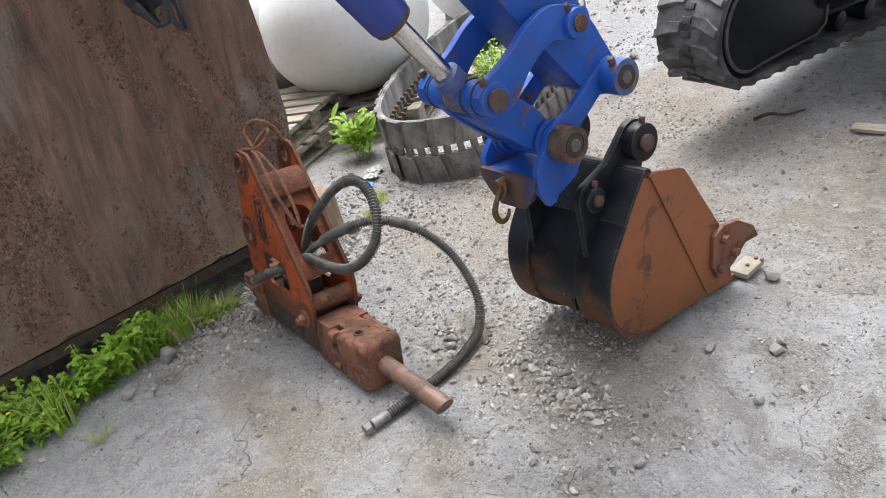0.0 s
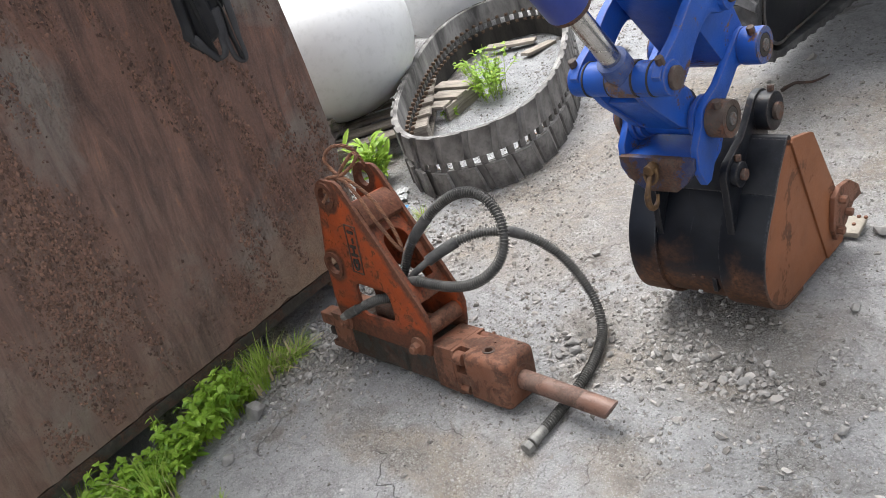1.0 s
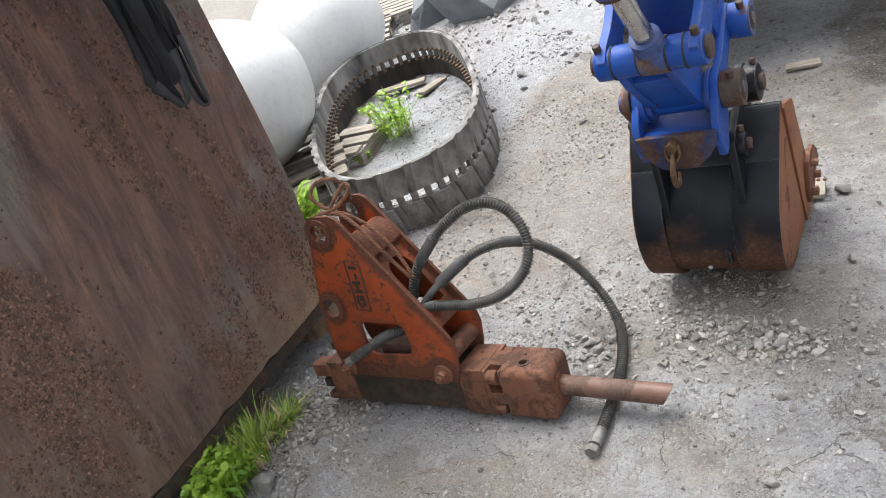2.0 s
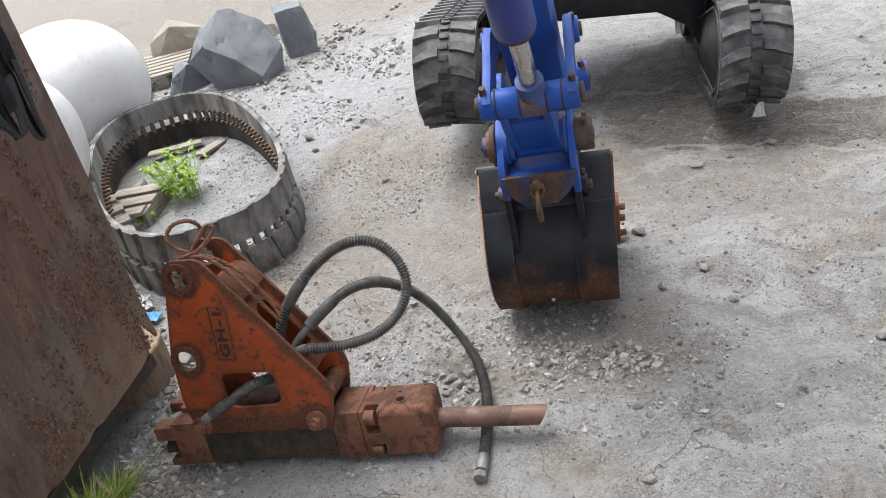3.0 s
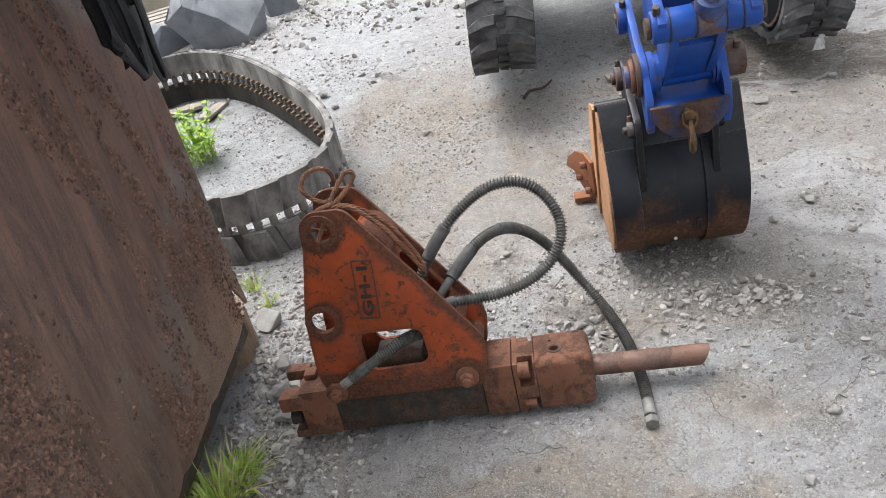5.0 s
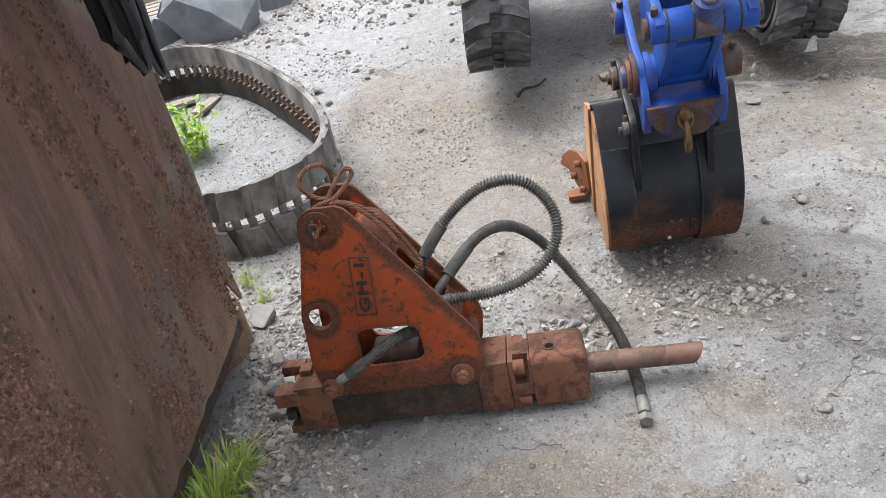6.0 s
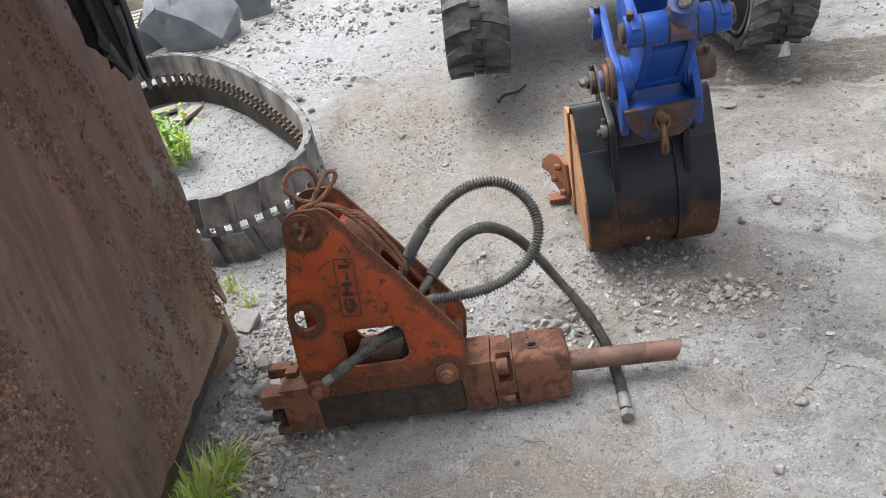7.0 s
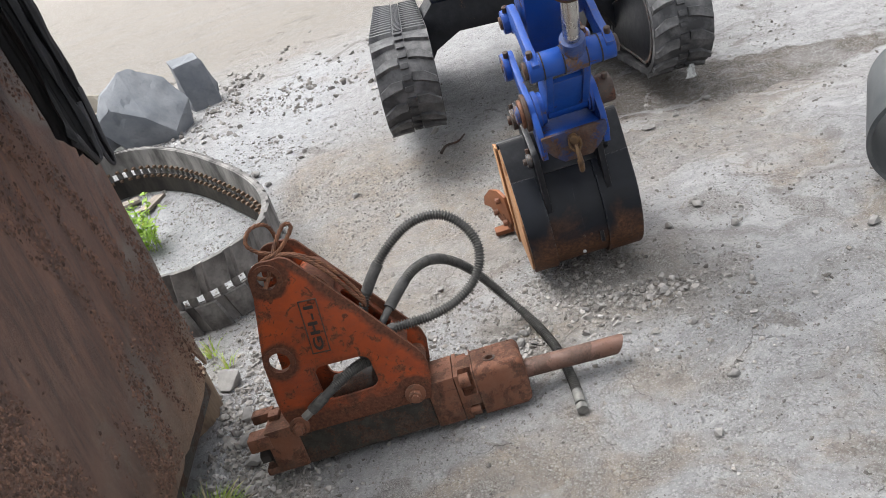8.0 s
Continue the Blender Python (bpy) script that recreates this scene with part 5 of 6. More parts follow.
# ---- loose rubber track standing on its edge ----
def build_loose_track():
    t = thing("rubber_track", "worn grey rubber excavator track lying in a loop", "rubber track", pose(-3.515, 2.683, 0))
    ax, ac = Vector((-0.560, 0.828)), Vector((0.828, 0.560))
    pts = []
    for i in range(720):
        a = 2 * math.pi * i / 720
        c, s = math.cos(a), math.sin(a)
        p = 2.0 / 2.6
        u = 1.132 * math.copysign(abs(c) ** p, c)
        v = 0.465 * math.copysign(abs(s) ** p, s)
        pts.append(Vector((*(ax * u + ac * v), 0)))
    n = 82
    total = sum((pts[i] - pts[i - 1]).length for i in range(720))
    ring = even(pts + [pts[0]], total / n)[:n]
    Wd = 0.305
    def outw(i):
        tg = (ring[(i + 1) % n] - ring[i - 1]).normalized()
        o = Vector((tg.y, -tg.x, 0))
        return (tg, o) if o.dot(ring[i]) > 0 else (-tg, -o)
    wav = [0.006 * math.sin(i * 0.5) for i in range(n)]
    def band(z0, z1, d0, d1, bm):
        rows = []
        for i in range(n):
            tg, o = outw(i)
            rows.append([bm.verts.new(ring[i] + o * dd + Vector((0, 0, zz))) for zz, dd in ((z0, d0), (z1, d0), (z1, d1), (z0, d1))])
        for i in range(n):
            a, b = rows[i], rows[(i + 1) % n]
            for k in range(4):
                bm.faces.new((a[k], a[(k + 1) % 4], b[(k + 1) % 4], b[k]))
        return bm
    bm = band(0.003, 0.132, 0, -0.016, bmesh.new())
    part("lower_band", bm, M["old_rubber"], t, sharp=0.9)
    bm = band(0.173, Wd, 0, -0.016, bmesh.new())
    part("upper_band", bm, M["old_rubber"], t, sharp=0.9)
    # the lower face takes a darker colour in place of the loop's shade
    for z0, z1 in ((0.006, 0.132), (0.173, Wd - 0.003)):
        part("inner_face", band(z0, z1, -0.0165, -0.024, bmesh.new()), M["inner_shade_rubber" if z0 < 0.1 else "old_rubber"], t, "inner face with shade in its dark colour" if z0 < 0.1 else "dusty inner face", sharp=0.9)
    core = mesh_of(box(-0.016, 0.016, 0.130, 0.175, -0.022, -0.002, 0.003), "core_bridge", M["old_rubber"])
    horns = []
    for z in (0.121, 0.184):
        bm = bmesh.new()
        lo = [(-0.013, z - 0.010, -0.02), (0.013, z - 0.010, -0.02), (0.013, z + 0.010, -0.02), (-0.013, z + 0.010, -0.02)]
        hi = [(-0.007, z - 0.006, -0.044), (0.007, z - 0.006, -0.044), (0.007, z + 0.006, -0.044), (-0.007, z + 0.006, -0.044)]
        a, b = [bm.verts.new(v) for v in lo], [bm.verts.new(v) for v in hi]
        bm.faces.new(b)
        for k in range(4):
            bm.faces.new((a[k], a[(k + 1) % 4], b[(k + 1) % 4], b[k]))
        soften(bm, 0.003, 2)
        horns.append(mesh_of(bm, "guide_horn", M["horn"]))
    def tread(z0, z1, skew):
        bm = bmesh.new()
        w = 0.056
        base = [(-w, z0), (w * 0.85, z0), (w * 0.85 + skew * 0.55, (z0 + z1) / 2), (w * 0.85 + skew, z1), (-w + skew, z1), (-w + skew * 0.45, (z0 + z1) / 2)]
        lo = [bm.verts.new((x, z, -0.003)) for x, z in base]
        mx, mz = sum(b[0] for b in base) / 6, (z0 + z1) / 2
        hi = [bm.verts.new((mx + (x - mx) * 0.86, mz + (z - mz) * 0.96, 0.010)) for x, z in base]
        bm.faces.new(hi)
        for k in range(6):
            bm.faces.new((lo[k], lo[(k + 1) % 6], hi[(k + 1) % 6], hi[k]))
        soften(bm, 0.005, 2, 0.4)
        return mesh_of(bm, "tread_lug", M["old_rubber"], True, 0.5)
    la, lb = tread(0.174, Wd + 0.004, 0.028), tread(0.131, 0.0, 0.028)
    for i in range(n):
        tg, o = outw(i)
        m = Matrix(((tg.x, 0, o.x, ring[i].x), (tg.y, 0, o.y, ring[i].y), (0, 1, 0, 0), (0, 0, 0, 1)))
        put("core_bridge", core, t, m)
        for horn in horns:
            put("guide_horn", horn, t, m)
        if i % 2 == 0:
            put("tread_lug", la, t, m)
            put("tread_lug", lb, t, m @ Matrix.Translation((0.045, 0, 0)))
    return t


build_loose_track()


# ---- white wrapped bales ----
def build_bale(x, y, z, rh, rv, power, seed, label):
    bm = bmesh.new()
    bmesh.ops.create_uvsphere(bm, u_segments=72, v_segments=40, radius=1)
    for v in bm.verts:
        p = v.co.copy()
        k = (abs(p.x ** 2 + p.y ** 2) ** (power / 2) + abs(p.z) ** power) ** (-1 / power)
        p *= k
        w = 1 + 0.018 * noise.noise(p * 1.7 + Vector((seed, 0, 0))) + 0.004 * noise.noise(Vector((p.x * 3, p.y * 3, p.z * 14)))
        v.co = Vector((p.x * rh * w, p.y * rh * w, p.z * rv * w))
    return single("wrapped_bale", bm, M["white"], label, "bale", pose(x, y, z), "white bales on pallets", sharp=2.0)


build_bale(-4.32, 2.27, 0.55, 0.51, 0.44, 2.2, 1.0, "white film-wrapped round bale standing on a pallet")
build_bale(-4.74, 3.74, 0.455, 0.485, 0.43, 2.1, 5.0, "white film-wrapped bale beside the rubber track")
build_bale(-5.15, 1.95, 0.53, 0.50, 0.43, 2.2, 9.0, "white film-wrapped bale at the back")


# ---- wooden pallets ----
def build_pallet(m, label, w=1.0, l=1.2, seed=0):
    p = thing("wooden_pallet", label, "pallet", m, "grey wooden pallets")
    rnd = random.Random(seed)
    for i in range(7):
        y = -l / 2 + 0.05 + i * (l - 0.1) / 6
        g = rnd.uniform(-0.006, 0.006)
        part("deck_board", box(-w / 2 + g, w / 2 + g, y - 0.048, y + 0.048, 0.098, 0.118, 0.003), M["wood"], p)
    for x in (-w / 2 + 0.06, 0, w / 2 - 0.06):
        part("stringer", box(x - 0.045, x + 0.045, -l / 2, l / 2, 0.078, 0.0975, 0.003), M["wood"], p)
        for y in (-l / 2 + 0.07, 0, l / 2 - 0.07):
            part("block", box(x - 0.045, x + 0.045, y - 0.06, y + 0.06, 0.018, 0.0775, 0.004), M["wood"], p)
        part("bottom_board", box(x - 0.045, x + 0.045, -l / 2, l / 2, 0.0, 0.0175, 0.003), M["wood"], p)
    return p


build_pallet(pose(-4.32, 2.28, 0.0, 0, 0, 40), "grey wooden pallet under a white bale", seed=1)
build_pallet(pose(-5.3, 4.5, 0.0, 0, 0, 30), "grey wooden pallet behind a white bale", seed=2)
build_pallet(pose(-5.15, 1.95, 0.0, 0, 0, 20), "grey wooden pallet at the back", seed=3)
build_pallet(pose(-4.28, 1.55, 0.0, 0, 0, 28), "weathered pallet at the bottom of a stack", 0.8, 0.9, 4)
build_pallet(pose(-4.30, 1.52, 0.12, 0, 0, 33), "weathered pallet on top of a stack", 0.8, 0.9, 5)
build_pallet(pose(-5.05, 5.45, 0.0, 0, 0, 20), "broken grey pallet beside the boulders", 0.9, 0.9, 6)


def build_board(m, l, w, label):
    return single("loose_board", box(-l / 2, l / 2, -w / 2, w / 2, 0, 0.02, 0.003), M["wood"], label, "board", m, "loose boards")


for bx, by, bz, rz_, l, w in ((-3.86, 2.71, 0.072, 5, 0.30, 0.10), (-3.80, 2.57, 0.072, 7, 0.21, 0.10), (-3.755, 2.44, 0.072, 9, 0.12, 0.09)):
    build_board(pose(bx, by, bz, 0, 0, rz_), l, w, "short grey pallet board inside the track loop")
build_board(pose(-3.725, 2.60, 0.03, 90, 0, 97), 0.36, 0.09, "grey board on edge below the short boards")
build_board(pose(-3.74, 3.38, 0.008, 0, 4, 80), 0.24, 0.08, "pale board lying on the gravel")
build_board(pose(-4.0, 3.42, 0.03, 0, 3, 24), 0.34, 0.08, "dark weathered board under the weeds")


# ---- boulders ----
def build_boulder(x, y, turn, corners, seed, mat, label, size=1.0):
    """An angular rock from a few broken corners, its faces chipped and roughened."""
    bm = hull([Vector(c) * size for c in corners], 0.004)
    bmesh.ops.triangulate(bm, faces=bm.faces[:])
    for _ in range(3):
        bmesh.ops.subdivide_edges(bm, edges=[e for e in bm.edges if e.calc_length() > 0.06], cuts=1, use_grid_fill=True)
        bmesh.ops.triangulate(bm, faces=bm.faces[:])
    for v in bm.verts:
        p = v.co * 6 + Vector((seed, 0, 0))
        v.co += v.normal * (0.007 * noise.noise(p) + 0.007 * noise.cell(p * 1.3) + 0.005 * noise.noise(p * 3.1))
    return single("boulder", bm, M[mat], label, "boulder", pose(x, y, -0.015, 0, 0, turn), "boulders at the roadside", sharp=0.28)


BIG = [(-0.20, -0.08, 0), (0.12, -0.27, 0), (0.31, -0.02, 0), (0.24, 0.3, 0), (-0.2, 0.3, 0), (-0.37, 0.0, 0.27), (-0.22, -0.13, 0.37), (-0.02, -0.26, 0.24), (0.13, -0.29, 0.07), (0.36, -0.04, 0.20), (-0.20, 0.0, 0.47), (-0.02, 0.08, 0.56), (0.06, 0.10, 0.55), (0.28, 0.08, 0.40), (0.12, 0.3, 0.46), (-0.2, 0.28, 0.42)]
SLAB = [(-0.11, -0.1, 0), (0.12, -0.12, 0), (0.15, 0.14, 0), (-0.12, 0.14, 0), (-0.135, -0.06, 0.39), (0.09, -0.1, 0.40), (0.10, 0.1, 0.42), (-0.12, 0.12, 0.43), (0.15, -0.08, 0.15)]
WEDGE = [(-0.34, -0.1, 0), (0.3, -0.16, 0), (0.38, 0.14, 0), (-0.3, 0.2, 0), (-0.3, -0.02, 0.24), (-0.08, -0.1, 0.36), (0.22, -0.08, 0.27), (0.3, 0.1, 0.2), (-0.1, 0.14, 0.38)]
build_boulder(-4.09, 4.86, 27, BIG, 1, "boulder", "large angular blue-grey roadside boulder")
build_boulder(-3.77, 5.40, 27, SLAB, 3, "boulder", "upright blue-grey slab-like boulder")
build_boulder(-5.05, 5.90, 22, WEDGE, 5, "tan_rock", "tan angular roadside boulder")
build_boulder(-4.55, 4.92, 60, WEDGE, 7, "boulder", "small dark boulder beside the large one", 0.62)
build_boulder(-4.45, 6.2, 10, WEDGE, 9, "tan_rock", "small pale roadside boulder", 0.5)


# ---- black garment hung over the rim ----
def build_garment():
    g = thing("hanging_garment", "black cloth garment hung on the skip rim", "garment", pose(-2.69, 0.80, 1.2))
    def sheet(name, top, mid, hem, depth, seed, across=None):
        """Folded cloth: rows from the top edge over a middle line to the hem."""
        bm, rows, n, k = bmesh.new(), [], 36, 48
        hem_line = [(p.x, p.y) for p in smooth_path([(h0, h1, 0) for h0, h1 in hem], 6)]
        for i in range(n + 1):
            f = i / n
            row = []
            for q in range(k + 1):
                u = q / k
                def on(line):
                    s = u * (len(line) - 1)
                    a = min(int(s), len(line) - 2)
                    return Vector(line[a]).lerp(Vector(line[a + 1]), s - a)
                a, b, c = on(top), on(mid), on(hem_line)
                p = a * (1 - f) ** 2 + b * 2 * f * (1 - f) + c * f * f
                fold = depth * (math.sin(u * 13 + seed + 0.8 * math.sin(f * 4)) + 0.5 * math.sin(u * 29 + f * 3)) * (0.4 + 0.6 * f) + 0.008 * noise.noise(Vector((u * 5, f * 7, seed)))
                row.append(bm.verts.new((-0.004 + fold, p.x - 0.80, p.y - 1.2) if across is None else (p.x + 2.69, across - 0.80 + fold, p.y - 1.2)))
            rows.append(row)
        for a, b in zip(rows[:-1], rows[1:]):
            for q in range(k):
                bm.faces.new((a[q], a[q + 1], b[q + 1], b[q]))
        bmesh.ops.solidify(bm, geom=bm.faces[:], thickness=0.005)
        part(name, bm, M["cloth"], g, sharp=1.2)
    # hanging body with a slanted hem, and two hemmed loops below it
    sheet("cloth_panel", [(0.69, 1.86), (0.80, 1.88), (0.88, 1.86)], [(0.72, 1.38), (0.79, 1.36), (0.88, 1.36)], [(0.676, 1.186), (0.698, 1.150), (0.725, 1.118), (0.750, 1.132), (0.785, 1.150), (0.802, 1.178), (0.835, 1.20), (0.868, 1.235)], 0.011, 1.0)
    # folds that reach back to the skip's side
    sheet("cloth_fold", [(-2.80, 1.862), (-2.74, 1.868), (-2.69, 1.865)], [(-2.745, 1.40), (-2.71, 1.40), (-2.683, 1.42)], [(-2.757, 1.172), (-2.735, 1.155), (-2.72, 1.125), (-2.70, 1.09), (-2.686, 1.082), (-2.676, 1.11)], 0.006, 3.0, 0.752)
    sheet("cloth_fold", [(-2.78, 1.866), (-2.74, 1.868), (-2.69, 1.865)], [(-2.735, 1.40), (-2.71, 1.40), (-2.683, 1.42)], [(-2.745, 1.20), (-2.715, 1.10), (-2.70, 1.06), (-2.689, 1.042), (-2.678, 1.07)], 0.006, 5.0, 0.832)
    def loop(pts, r):
        path = smooth_path([(0.004, y - 0.80, z - 1.2) for y, z in pts], 8)
        bm = tube_along(path, r, 10, None, lambda f: r * (1.5 - 0.75 * math.sin(math.pi * f) + 0.12 * math.sin(f * 23)))
        for v in bm.verts:
            v.co.x *= 0.5
        part("cloth_loop", bm, M["cloth"], g, "hemmed cloth loop")
    loop([(0.70, 1.17), (0.718, 1.145), (0.738, 1.112), (0.752, 1.093), (0.770, 1.088), (0.784, 1.10), (0.790, 1.13), (0.80, 1.17), (0.81, 1.22)], 0.013)
    loop([(0.818, 1.225), (0.812, 1.17), (0.806, 1.115), (0.808, 1.075), (0.82, 1.052), (0.836, 1.05), (0.845, 1.07), (0.848, 1.12), (0.855, 1.18), (0.862, 1.25)], 0.009)
    return g


build_garment()


# ---- plants ----
def add_leaf(bm, base, direction, length, width, droop, side_tilt=0.0):
    dirv = Vector(direction).normalized()
    side = dirv.cross(Vector((0, 0, 1)))
    side = side.normalized() if side.length > 1e-3 else Vector((1, 0, 0))
    up = side.cross(dirv)
    side = (side + up * side_tilt).normalized()
    prof = ((0.0, 0.08), (0.25, 0.8), (0.55, 1.0), (0.8, 0.6), (1.0, 0.0))
    mid, lft, rgt = [], [], []
    for f, w in prof:
        c = Vector(base) + dirv * length * f + Vector((0, 0, -droop * length * f * f))
        mid.append(bm.verts.new(c))
        if w > 0:
            lft.append(bm.verts.new(c + side * width * w * 0.5 + up * width * 0.12 * w))
            rgt.append(bm.verts.new(c - side * width * w * 0.5 + up * width * 0.12 * w))
    for i in range(3):
        bm.faces.new((mid[i], mid[i + 1], lft[i + 1], lft[i]))
        bm.faces.new((mid[i + 1], mid[i], rgt[i], rgt[i + 1]))
    bm.faces.new((mid[3], mid[4], lft[3]))
    bm.faces.new((mid[4], mid[3], rgt[3]))


def build_weed(x, y, height, spread, seed, stems, leaves, lsize, mat, label, flower=False, z=0.0, slim=1.0, rise=0.0):
    p = thing("weed", label, "weed", pose(x, y, z), "weeds in the yard")
    rnd = random.Random(seed)
    bs, bl, bf = bmesh.new(), bmesh.new(), bmesh.new()
    for _ in range(stems):
        a = rnd.uniform(0, 2 * math.pi)
        r0, r1 = rnd.uniform(0, spread * 0.5), rnd.uniform(0.2, 1.0) * spread
        h = height * rnd.uniform(0.45, 1.0)
        c, s = math.cos(a), math.sin(a)
        line = smooth_path([(c * r0, s * r0, -0.01), (c * (r0 + r1) / 2, s * (r0 + r1) / 2, h * 0.6), (c * r1, s * r1, h)], 5)
        tube_along(line, 0.002, 4, bs)
        for k in range(leaves):
            f = rnd.uniform(0.25, 1.0)
            base = line[min(len(line) - 1, int(f * (len(line) - 1)))]
            b = rnd.uniform(0, 2 * math.pi)
            L = lsize * rnd.uniform(0.6, 1.15)
            add_leaf(bl, base, (math.cos(b), math.sin(b), rnd.uniform(-0.1, 0.9) + rise), L, L * slim * rnd.uniform(0.36, 0.55), rnd.uniform(0.1, 0.5), rnd.uniform(-0.5, 0.5))
        if flower and rnd.random() < 0.13:
            for k in range(5):
                add_leaf(bf, line[-1] + Vector((0, 0, 0.005)), (math.cos(k * 1.257), math.sin(k * 1.257), 0.4), 0.008, 0.006, 0.1)
    tagged(part("stalk", bs, M["grass"], p), kind="stuff")
    tagged(part("foliage", bl, M[mat], p, smooth=False), kind="stuff")
    if len(bf.faces):
        tagged(part("blossom_cluster", bf, M["blossom"], p, "tiny yellow blossoms"), kind="stuff")
    else:
        bf.free()
    return p


def build_tuft(x, y, height, spread, blades, seed, label, dry=0.12, z=0.0):
    p = thing("grass_tuft", label, "grass", pose(x, y, z), "grass tufts")
    rnd = random.Random(seed)
    for name, share, mat in (("turf", 1 - dry, "grass"), ("dry_turf", dry, "straw")):
        bm = bmesh.new()
        for _ in range(int(blades * share)):
            a = rnd.uniform(0, 2 * math.pi)
            r = rnd.uniform(0, spread * 0.5)
            lean = rnd.uniform(0.1, 1.0) * spread
            h = height * rnd.uniform(0.5, 1.0)
            c, s = math.cos(a), math.sin(a)
            w = rnd.uniform(0.002, 0.0055)
            prev = None
            for i in range(6):
                f = i / 5
                q = Vector((c * (r + lean * f ** 1.7), s * (r + lean * f ** 1.7), h * (f - 0.35 * f ** 3 * lean / spread) - 0.005))
                ww = w * (1 - 0.9 * f)
                cur = (bm.verts.new(q + Vector((-s, c, 0)) * ww), bm.verts.new(q - Vector((-s, c, 0)) * ww))
                if prev:
                    bm.faces.new((prev[0], prev[1], cur[1], cur[0]))
                prev = cur
        if len(bm.faces):
            tagged(part(name, bm, M[mat], p, smooth=False), kind="stuff")
        else:
            bm.free()
    return p


rw = random.Random(21)
for k in range(24):
    yy = -0.50 + k * 0.036 + rw.uniform(-0.02, 0.02)
    reach = -2.53 - 0.29 * (yy + 0.46) / 0.95
    xx = rw.uniform(-2.85, reach - 0.04) if k % 2 else reach - 0.07
    build_weed(xx, yy, rw.uniform(0.07, 0.17), rw.uniform(0.08, 0.14), 100 + k, 15, 15, rw.uniform(0.028, 0.046), "leaf" if k % 4 else "leaf_dark", "bright green leafy weed growing along the skip", k % 7 == 0)
build_weed(-2.86, 0.06, 0.27, 0.04, 150, 2, 8, 0.03, "leaf", "tall thin weed with a yellow flower", True)
for k, (x, y) in enumerate(((-2.86, -0.40), (-2.84, -0.28), (-2.62, -0.36), (-2.66, -0.1), (-2.80, 0.27), (-2.84, 0.33), (-2.82, 0.40), (-2.85, 0.46))):
    build_tuft(x, y, rw.uniform(0.15, 0.22), 0.13, 70, 200 + k, "long green grass tuft at the foot of the skip")
for k, (x, y) in enumerate(((-2.84, 0.53), (-2.82, 0.58), (-2.86, 0.62))):
    build_tuft(x, y - 0.02, 0.07, 0.11, 70, 300 + k, "dense green grass tuft beside the skip corner", 0.2)
build_weed(-3.60, 2.74, 0.29, 0.19, 41, 36, 12, 0.042, "leaf", "bright green weed inside the rubber track", True)
build_weed(-3.82, 2.88, 0.10, 0.12, 42, 9, 6, 0.05, "leaf_dark", "low green weed between boards")
build_weed(-3.72, 2.47, 0.06, 0.07, 43, 6, 5, 0.035, "leaf", "small weed at the pallet boards")
build_weed(-3.60, 1.75, 0.26, 0.12, 44, 14, 9, 0.12, "leaf", "tall bright weed with long leaves beside the pallets", slim=0.5, rise=0.6)
build_weed(-3.78, 1.85, 0.13, 0.16, 45, 16, 7, 0.045, "leaf_dark", "low leafy weed under the pallets")
build_tuft(-3.02, 1.50, 0.09, 0.07, 26, 310, "sparse grass tuft on the gravel", 0.3)
build_tuft(-2.93, 1.36, 0.07, 0.06, 22, 311, "sparse grass tuft on the gravel", 0.3)
build_tuft(-2.44, -0.02, 0.07, 0.05, 20, 312, "sparse grass tuft on the gravel", 0.3)


# ---- small things ----
def build_stone(x, y, size, seed, mat="stone", flat=0.65):
    rnd = random.Random(seed)
    pts = [Vector((rnd.gauss(0, 1), rnd.gauss(0, 1), rnd.gauss(0, 1))).normalized() * size * rnd.uniform(0.75, 1) for _ in range(16)]
    bm = hull([Vector((p.x, p.y * 0.8, p.z * flat)) for p in pts], size * 0.06)
    low = min(v.co.z for v in bm.verts)
    return single("stone", bm, M[mat], "broken grey stone on the ground", "stone", pose(x, y, ground_height(x, y) - low * 0.75, 0, 0, rnd.uniform(0, 360)), "loose stones", sharp=0.5)


for k, (x, y, s) in enumerate(((-1.017, 1.489, 0.028), (-1.161, 1.395, 0.024), (-1.039, 0.956, 0.02), (-2.059, 1.455, 0.02), (-2.121, 1.159, 0.018), (-1.023, 1.52, 0.02), (-2.413, 2.57, 0.028), (-1.27, 0.557, 0.022), (-1.314, 1.019, 0.022), (-1.394, 0.356, 0.02), (-1.824, 0.97, 0.026), (-1.85, 1.0, 0.03), (-1.80, 1.02, 0.022), (-1.78, 0.95, 0.02), (-1.86, 0.93, 0.018), (-2.62, -0.28, 0.05), (-2.70, 0.30, 0.06), (-2.60, 0.12, 0.03), (-2.75, 0.78, 0.035), (-2.78, 0.9, 0.045), (-2.72, 0.86, 0.03), (-2.8, 1.02, 0.04), (-2.7, 1.0, 0.025), (-1.22, 1.78, 0.035), (-0.584, 1.053, 0.03), (-2.90, 1.25, 0.07), (-0.95, 1.30, 0.022), (-1.45, 1.08, 0.02), (-1.58, 1.05, 0.022), (-3.05, 3.3, 0.04), (-2.95, 3.1, 0.03))):
    build_stone(x, y, s, 500 + k)
build_stone(-2.2, 2.2, 0.02, 602, "tan_rock", 0.5)

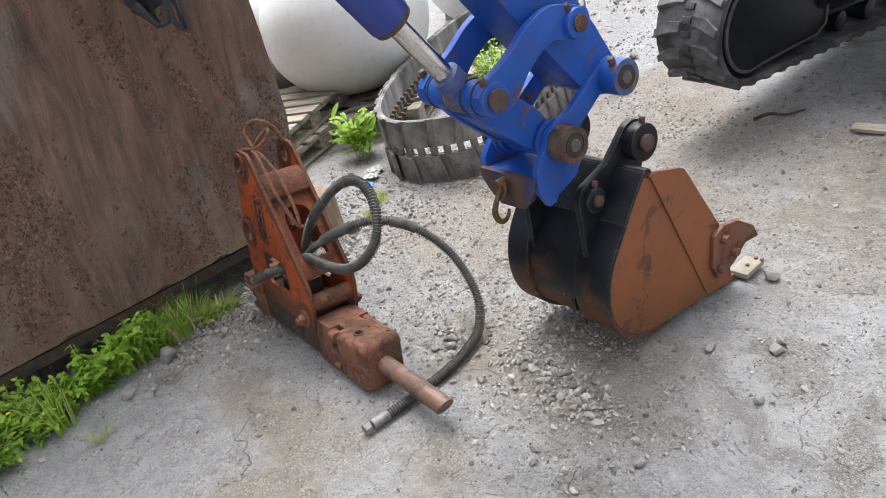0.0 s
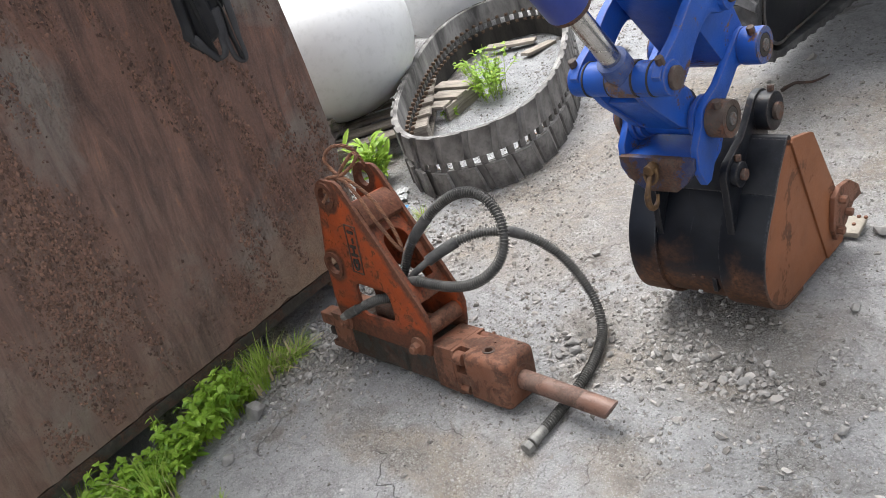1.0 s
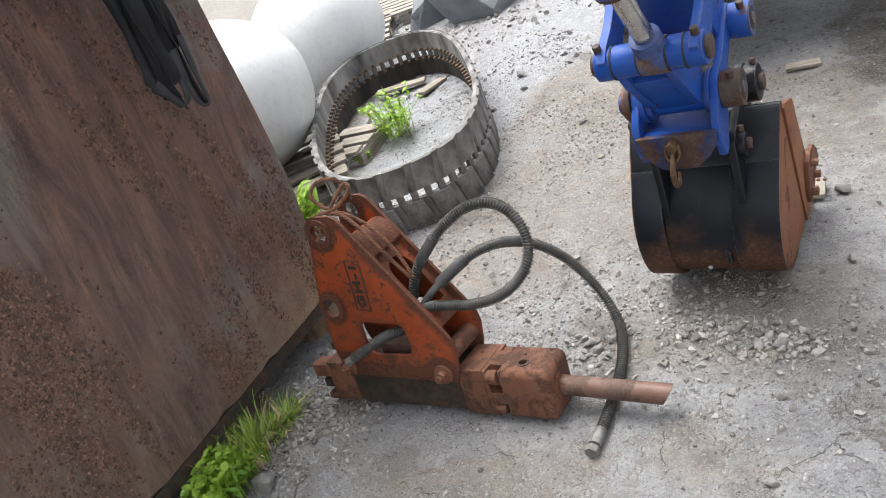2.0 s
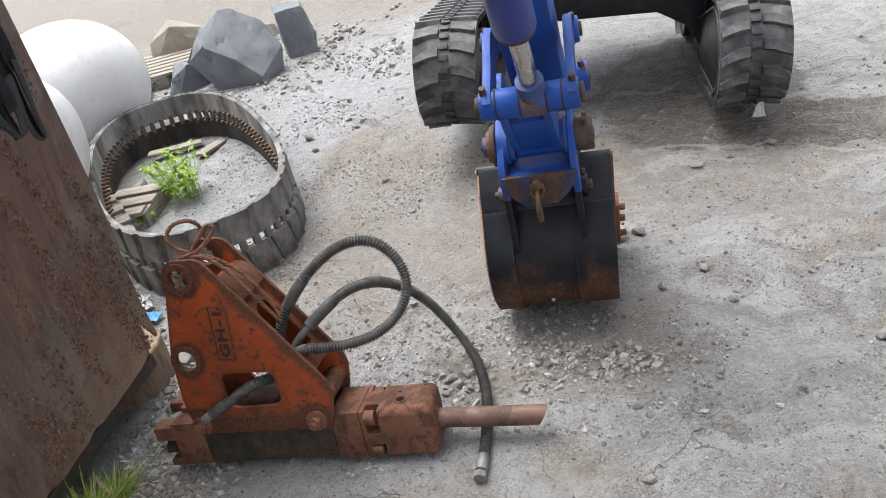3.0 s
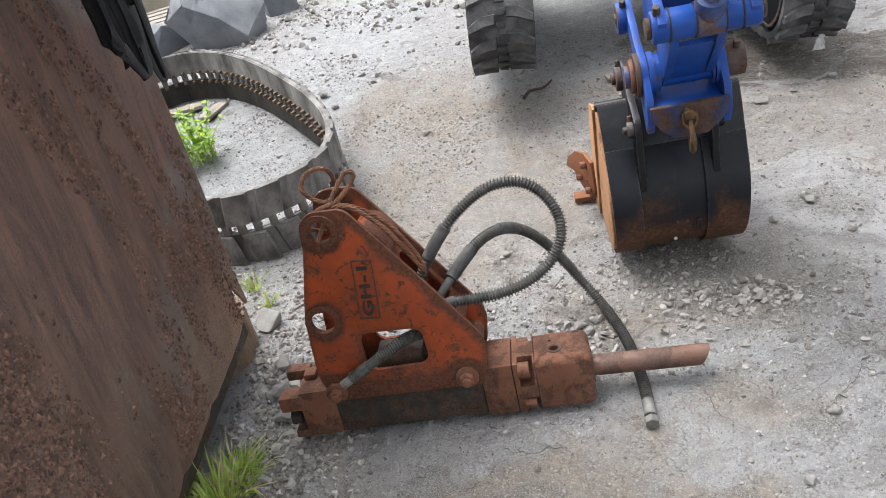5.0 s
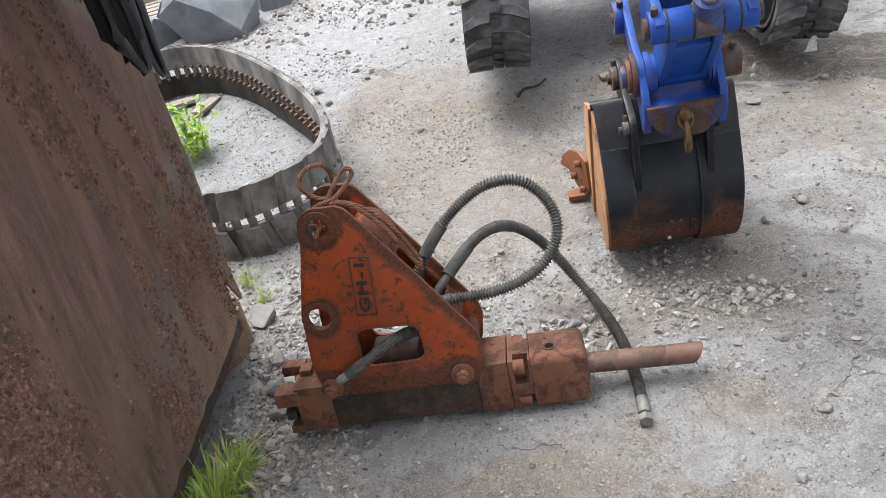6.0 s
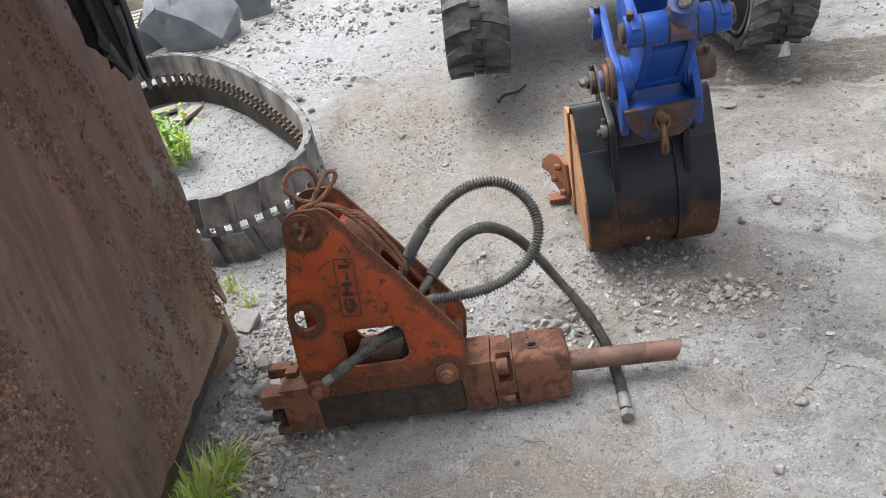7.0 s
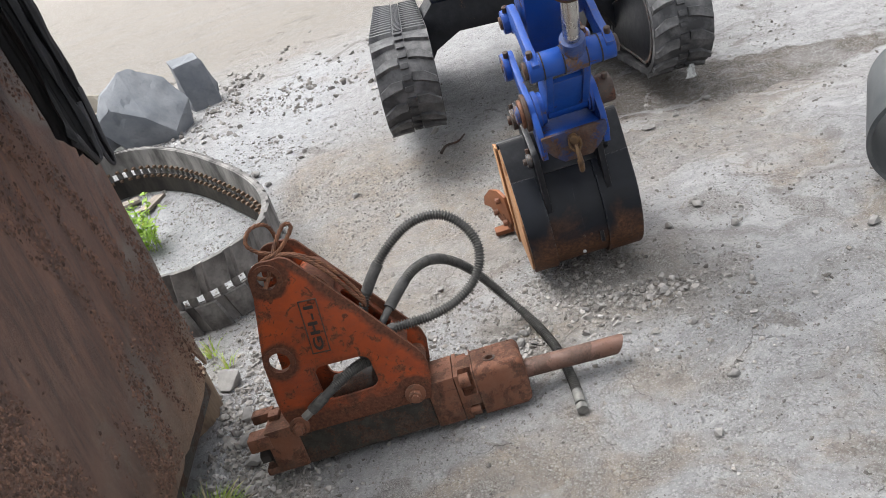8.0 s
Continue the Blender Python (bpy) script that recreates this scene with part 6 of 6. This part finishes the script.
bm = tube_along(smooth_path([(0, 0, 0.006), (0.06, 0.03, 0.014), (0.13, 0.02, 0.008), (0.20, 0.05, 0.012)], 6), 0.007, 8, None, lambda f: 0.009 - 0.005 * f)
single("stick_of_wood", bm, M["dark_rust"], "dark broken stick on the soil", "stick", pose(-1.93, 2.76, 0, 0, 0, 30))
bm = box(-0.07, 0.07, -0.03, 0.03, 0, 0.014, 0.003)
single("wood_chip", bm, M["wood"], "flat pale wood chip before the machine", "wood", pose(-1.455, 2.81, 0.004, 0, 2, 10))
build_stone(-0.94, 2.29, 0.045, 610, "stone", 0.25)
build_stone(-0.80, 2.33, 0.02, 611)
build_stone(-0.62, 2.41, 0.03, 612, "stone", 0.4)

# short length of wide dark pipe standing on the yard
bm = ring_sleeve((0, 0, 0), (0, 0.5, 0), 0.19, 0.175, None, 48)
single("plastic_pipe", bm, M["tube"], "short wide dark plastic pipe lying on the ground", "pipe", pose(-0.345, 1.12, 0.188, 0, 0, -30))

# scrap of white plastic caught under the machine's track
bm = bmesh.new()
bmesh.ops.create_grid(bm, x_segments=6, y_segments=8, size=0.5)
for v in bm.verts:
    taper = 0.4 + 0.6 * (0.5 - v.co.y)
    v.co = Vector((v.co.x * 0.07 * taper, 0.015 * noise.noise(v.co * 5), v.co.y * 0.065))
bmesh.ops.solidify(bm, geom=bm.faces[:], thickness=0.002)
single("plastic_scrap", bm, M["pale"], "torn white plastic scrap caught under the track", "litter", pose(-0.655, 2.46, 0.14, 0, 10, 20), "litter", smooth=True)

# litter beside the rubber track
for k, (x, y, mat, lab) in enumerate(((-3.20, 1.52, "litter_blue", "crumpled blue plastic wrapper"), (-3.28, 1.60, "pale", "crumpled clear plastic litter"), (-3.33, 1.66, "pale", "crumpled clear plastic litter"))):
    bm = bmesh.new()
    bmesh.ops.create_grid(bm, x_segments=8, y_segments=6, size=0.032)
    for v in bm.verts:
        v.co.z = 0.018 + 0.018 * noise.noise(v.co * 60 + Vector((k * 3, 0, 0)))
        v.co.x *= 1.2
    bmesh.ops.solidify(bm, geom=bm.faces[:], thickness=0.0015)
    single("litter", bm, M[mat], lab, "litter", pose(x, y, 0.0, 0, 0, 40 * k), "litter", smooth=False)


# ---- gravel strewn over the yard ----
def build_gravel():
    rng = np.random.default_rng(5)
    ico = bmesh.new()
    bmesh.ops.create_icosphere(ico, subdivisions=1, radius=1)
    bv = np.array([v.co[:] for v in ico.verts])
    bf = np.array([[v.index for v in f.verts] for f in ico.faces])
    ico.free()
    zones = [  # centre, spread, count, size
        ((-1.5, 1.5), (1.6, 1.2), 15000, (0.002, 0.0085)),
        ((-1.6, 1.05), (0.5, 0.28), 1000, (0.004, 0.014)),
        ((-1.4, 1.35), (0.3, 0.22), 500, (0.004, 0.011)),
        ((-2.75, 0.95), (0.12, 0.5), 900, (0.005, 0.016)),
        ((-2.9, 3.6), (0.5, 1.1), 8000, (0.0025, 0.009)),
        ((-3.4, 2.8), (0.35, 0.6), 1600, (0.004, 0.011)),
        ((-4.2, 5.4), (1.0, 0.6), 1500, (0.008, 0.04)),
        ((-3.2, 4.4), (0.7, 0.7), 1200, (0.008, 0.03)),
        ((-0.9, 2.9), (0.9, 0.5), 1600, (0.004, 0.014)),
        ((-3.1, 1.35), (0.25, 0.25), 700, (0.005, 0.016)),
        ((-0.9, 1.1), (0.7, 0.7), 2600, (0.003, 0.011)),
        ((-1.6, 0.9), (0.8, 0.65), 24000, (0.0012, 0.0045)),
        ((-1.5, 1.12), (0.38, 0.16), 350, (0.006, 0.016)),
        ((-2.15, 2.3), (0.5, 0.45), 6000, (0.002, 0.009)),
        ((-1.83, 0.97), (0.07, 0.06), 60, (0.008, 0.018)),
        ((-2.76, 0.66), (0.06, 0.16), 420, (0.006, 0.022)),
        ((-2.60, 0.62), (0.10, 0.14), 500, (0.003, 0.012)),
        ((-2.5, 1.25), (0.25, 0.22), 500, (0.003, 0.014)),
        ((-1.50, 1.04), (0.13, 0.05), 170, (0.007, 0.02)),
        ((-1.24, 1.03), (0.09, 0.04), 90, (0.007, 0.018)),
        ((-1.62, 1.14), (0.12, 0.09), 110, (0.006, 0.016)),
        ((-2.84, 1.0), (0.05, 0.15), 120, (0.008, 0.026)),
        *(((gx, gy), (0.6 * max(ga, gb), 0.6 * max(ga, gb)), int(18000 * ga * gb), (0.0016, 0.006)) for gx, gy, ga, gb, gt in GRIT),
    ]
    verts, faces, off = [], [], 0
    for (cx, cy), (sx, sy), count, (s0, s1) in zones:
        for _ in range(count):
            x, y = rng.normal(cx, sx), rng.normal(cy, sy)
            if sx > 0.27 and noise.noise(Vector((x * 2.1, y * 2.1, 8.0))) + 0.6 * noise.noise(Vector((x * 6.5, y * 6.5, 3.0))) < rng.uniform(-0.45, 0.5):
                continue
            s = s0 + (s1 - s0) * rng.random() ** 3
            a = rng.random(3) * 6.283
            R = np.array(Euler(a).to_matrix())
            q = (bv * (1 + rng.uniform(-0.55, 0.42, (12, 1)))) * (s * np.array((1.0, rng.uniform(0.6, 1), rng.uniform(0.45, 0.85))))
            q = q @ R.T
            q[:, 2] *= 0.75
            q += (x, y, ground_height(x, y) + s * 0.22)
            verts.append(q)
            faces.append(bf + off)
            off += 12
    data = bpy.data.meshes.new("gravel")
    data.from_pydata(np.concatenate(verts).tolist(), [], np.concatenate(faces).tolist())
    m, nt, bsdf, vec = begin("loose_gravel")
    geo = nt.nodes.new("ShaderNodeNewGeometry")
    c = mix(nt, geo.outputs["Random Per Island"], (0.085, 0.081, 0.077), (0.33, 0.322, 0.312))
    c = mix(nt, ramp(nt, noise_of(nt, vec, 60, 4), 0.4, 0.7, 0, 0.5), c, (0.30, 0.265, 0.235))
    finish(nt, bsdf, c, 0.92, 0, noise_of(nt, vec, 140, 4), 0.4, 0.003, 0.25)
    data.materials.append(m)
    return tagged(new("gravel", data), "loose grey gravel strewn over the yard", "gravel", kind="stuff")


build_gravel()
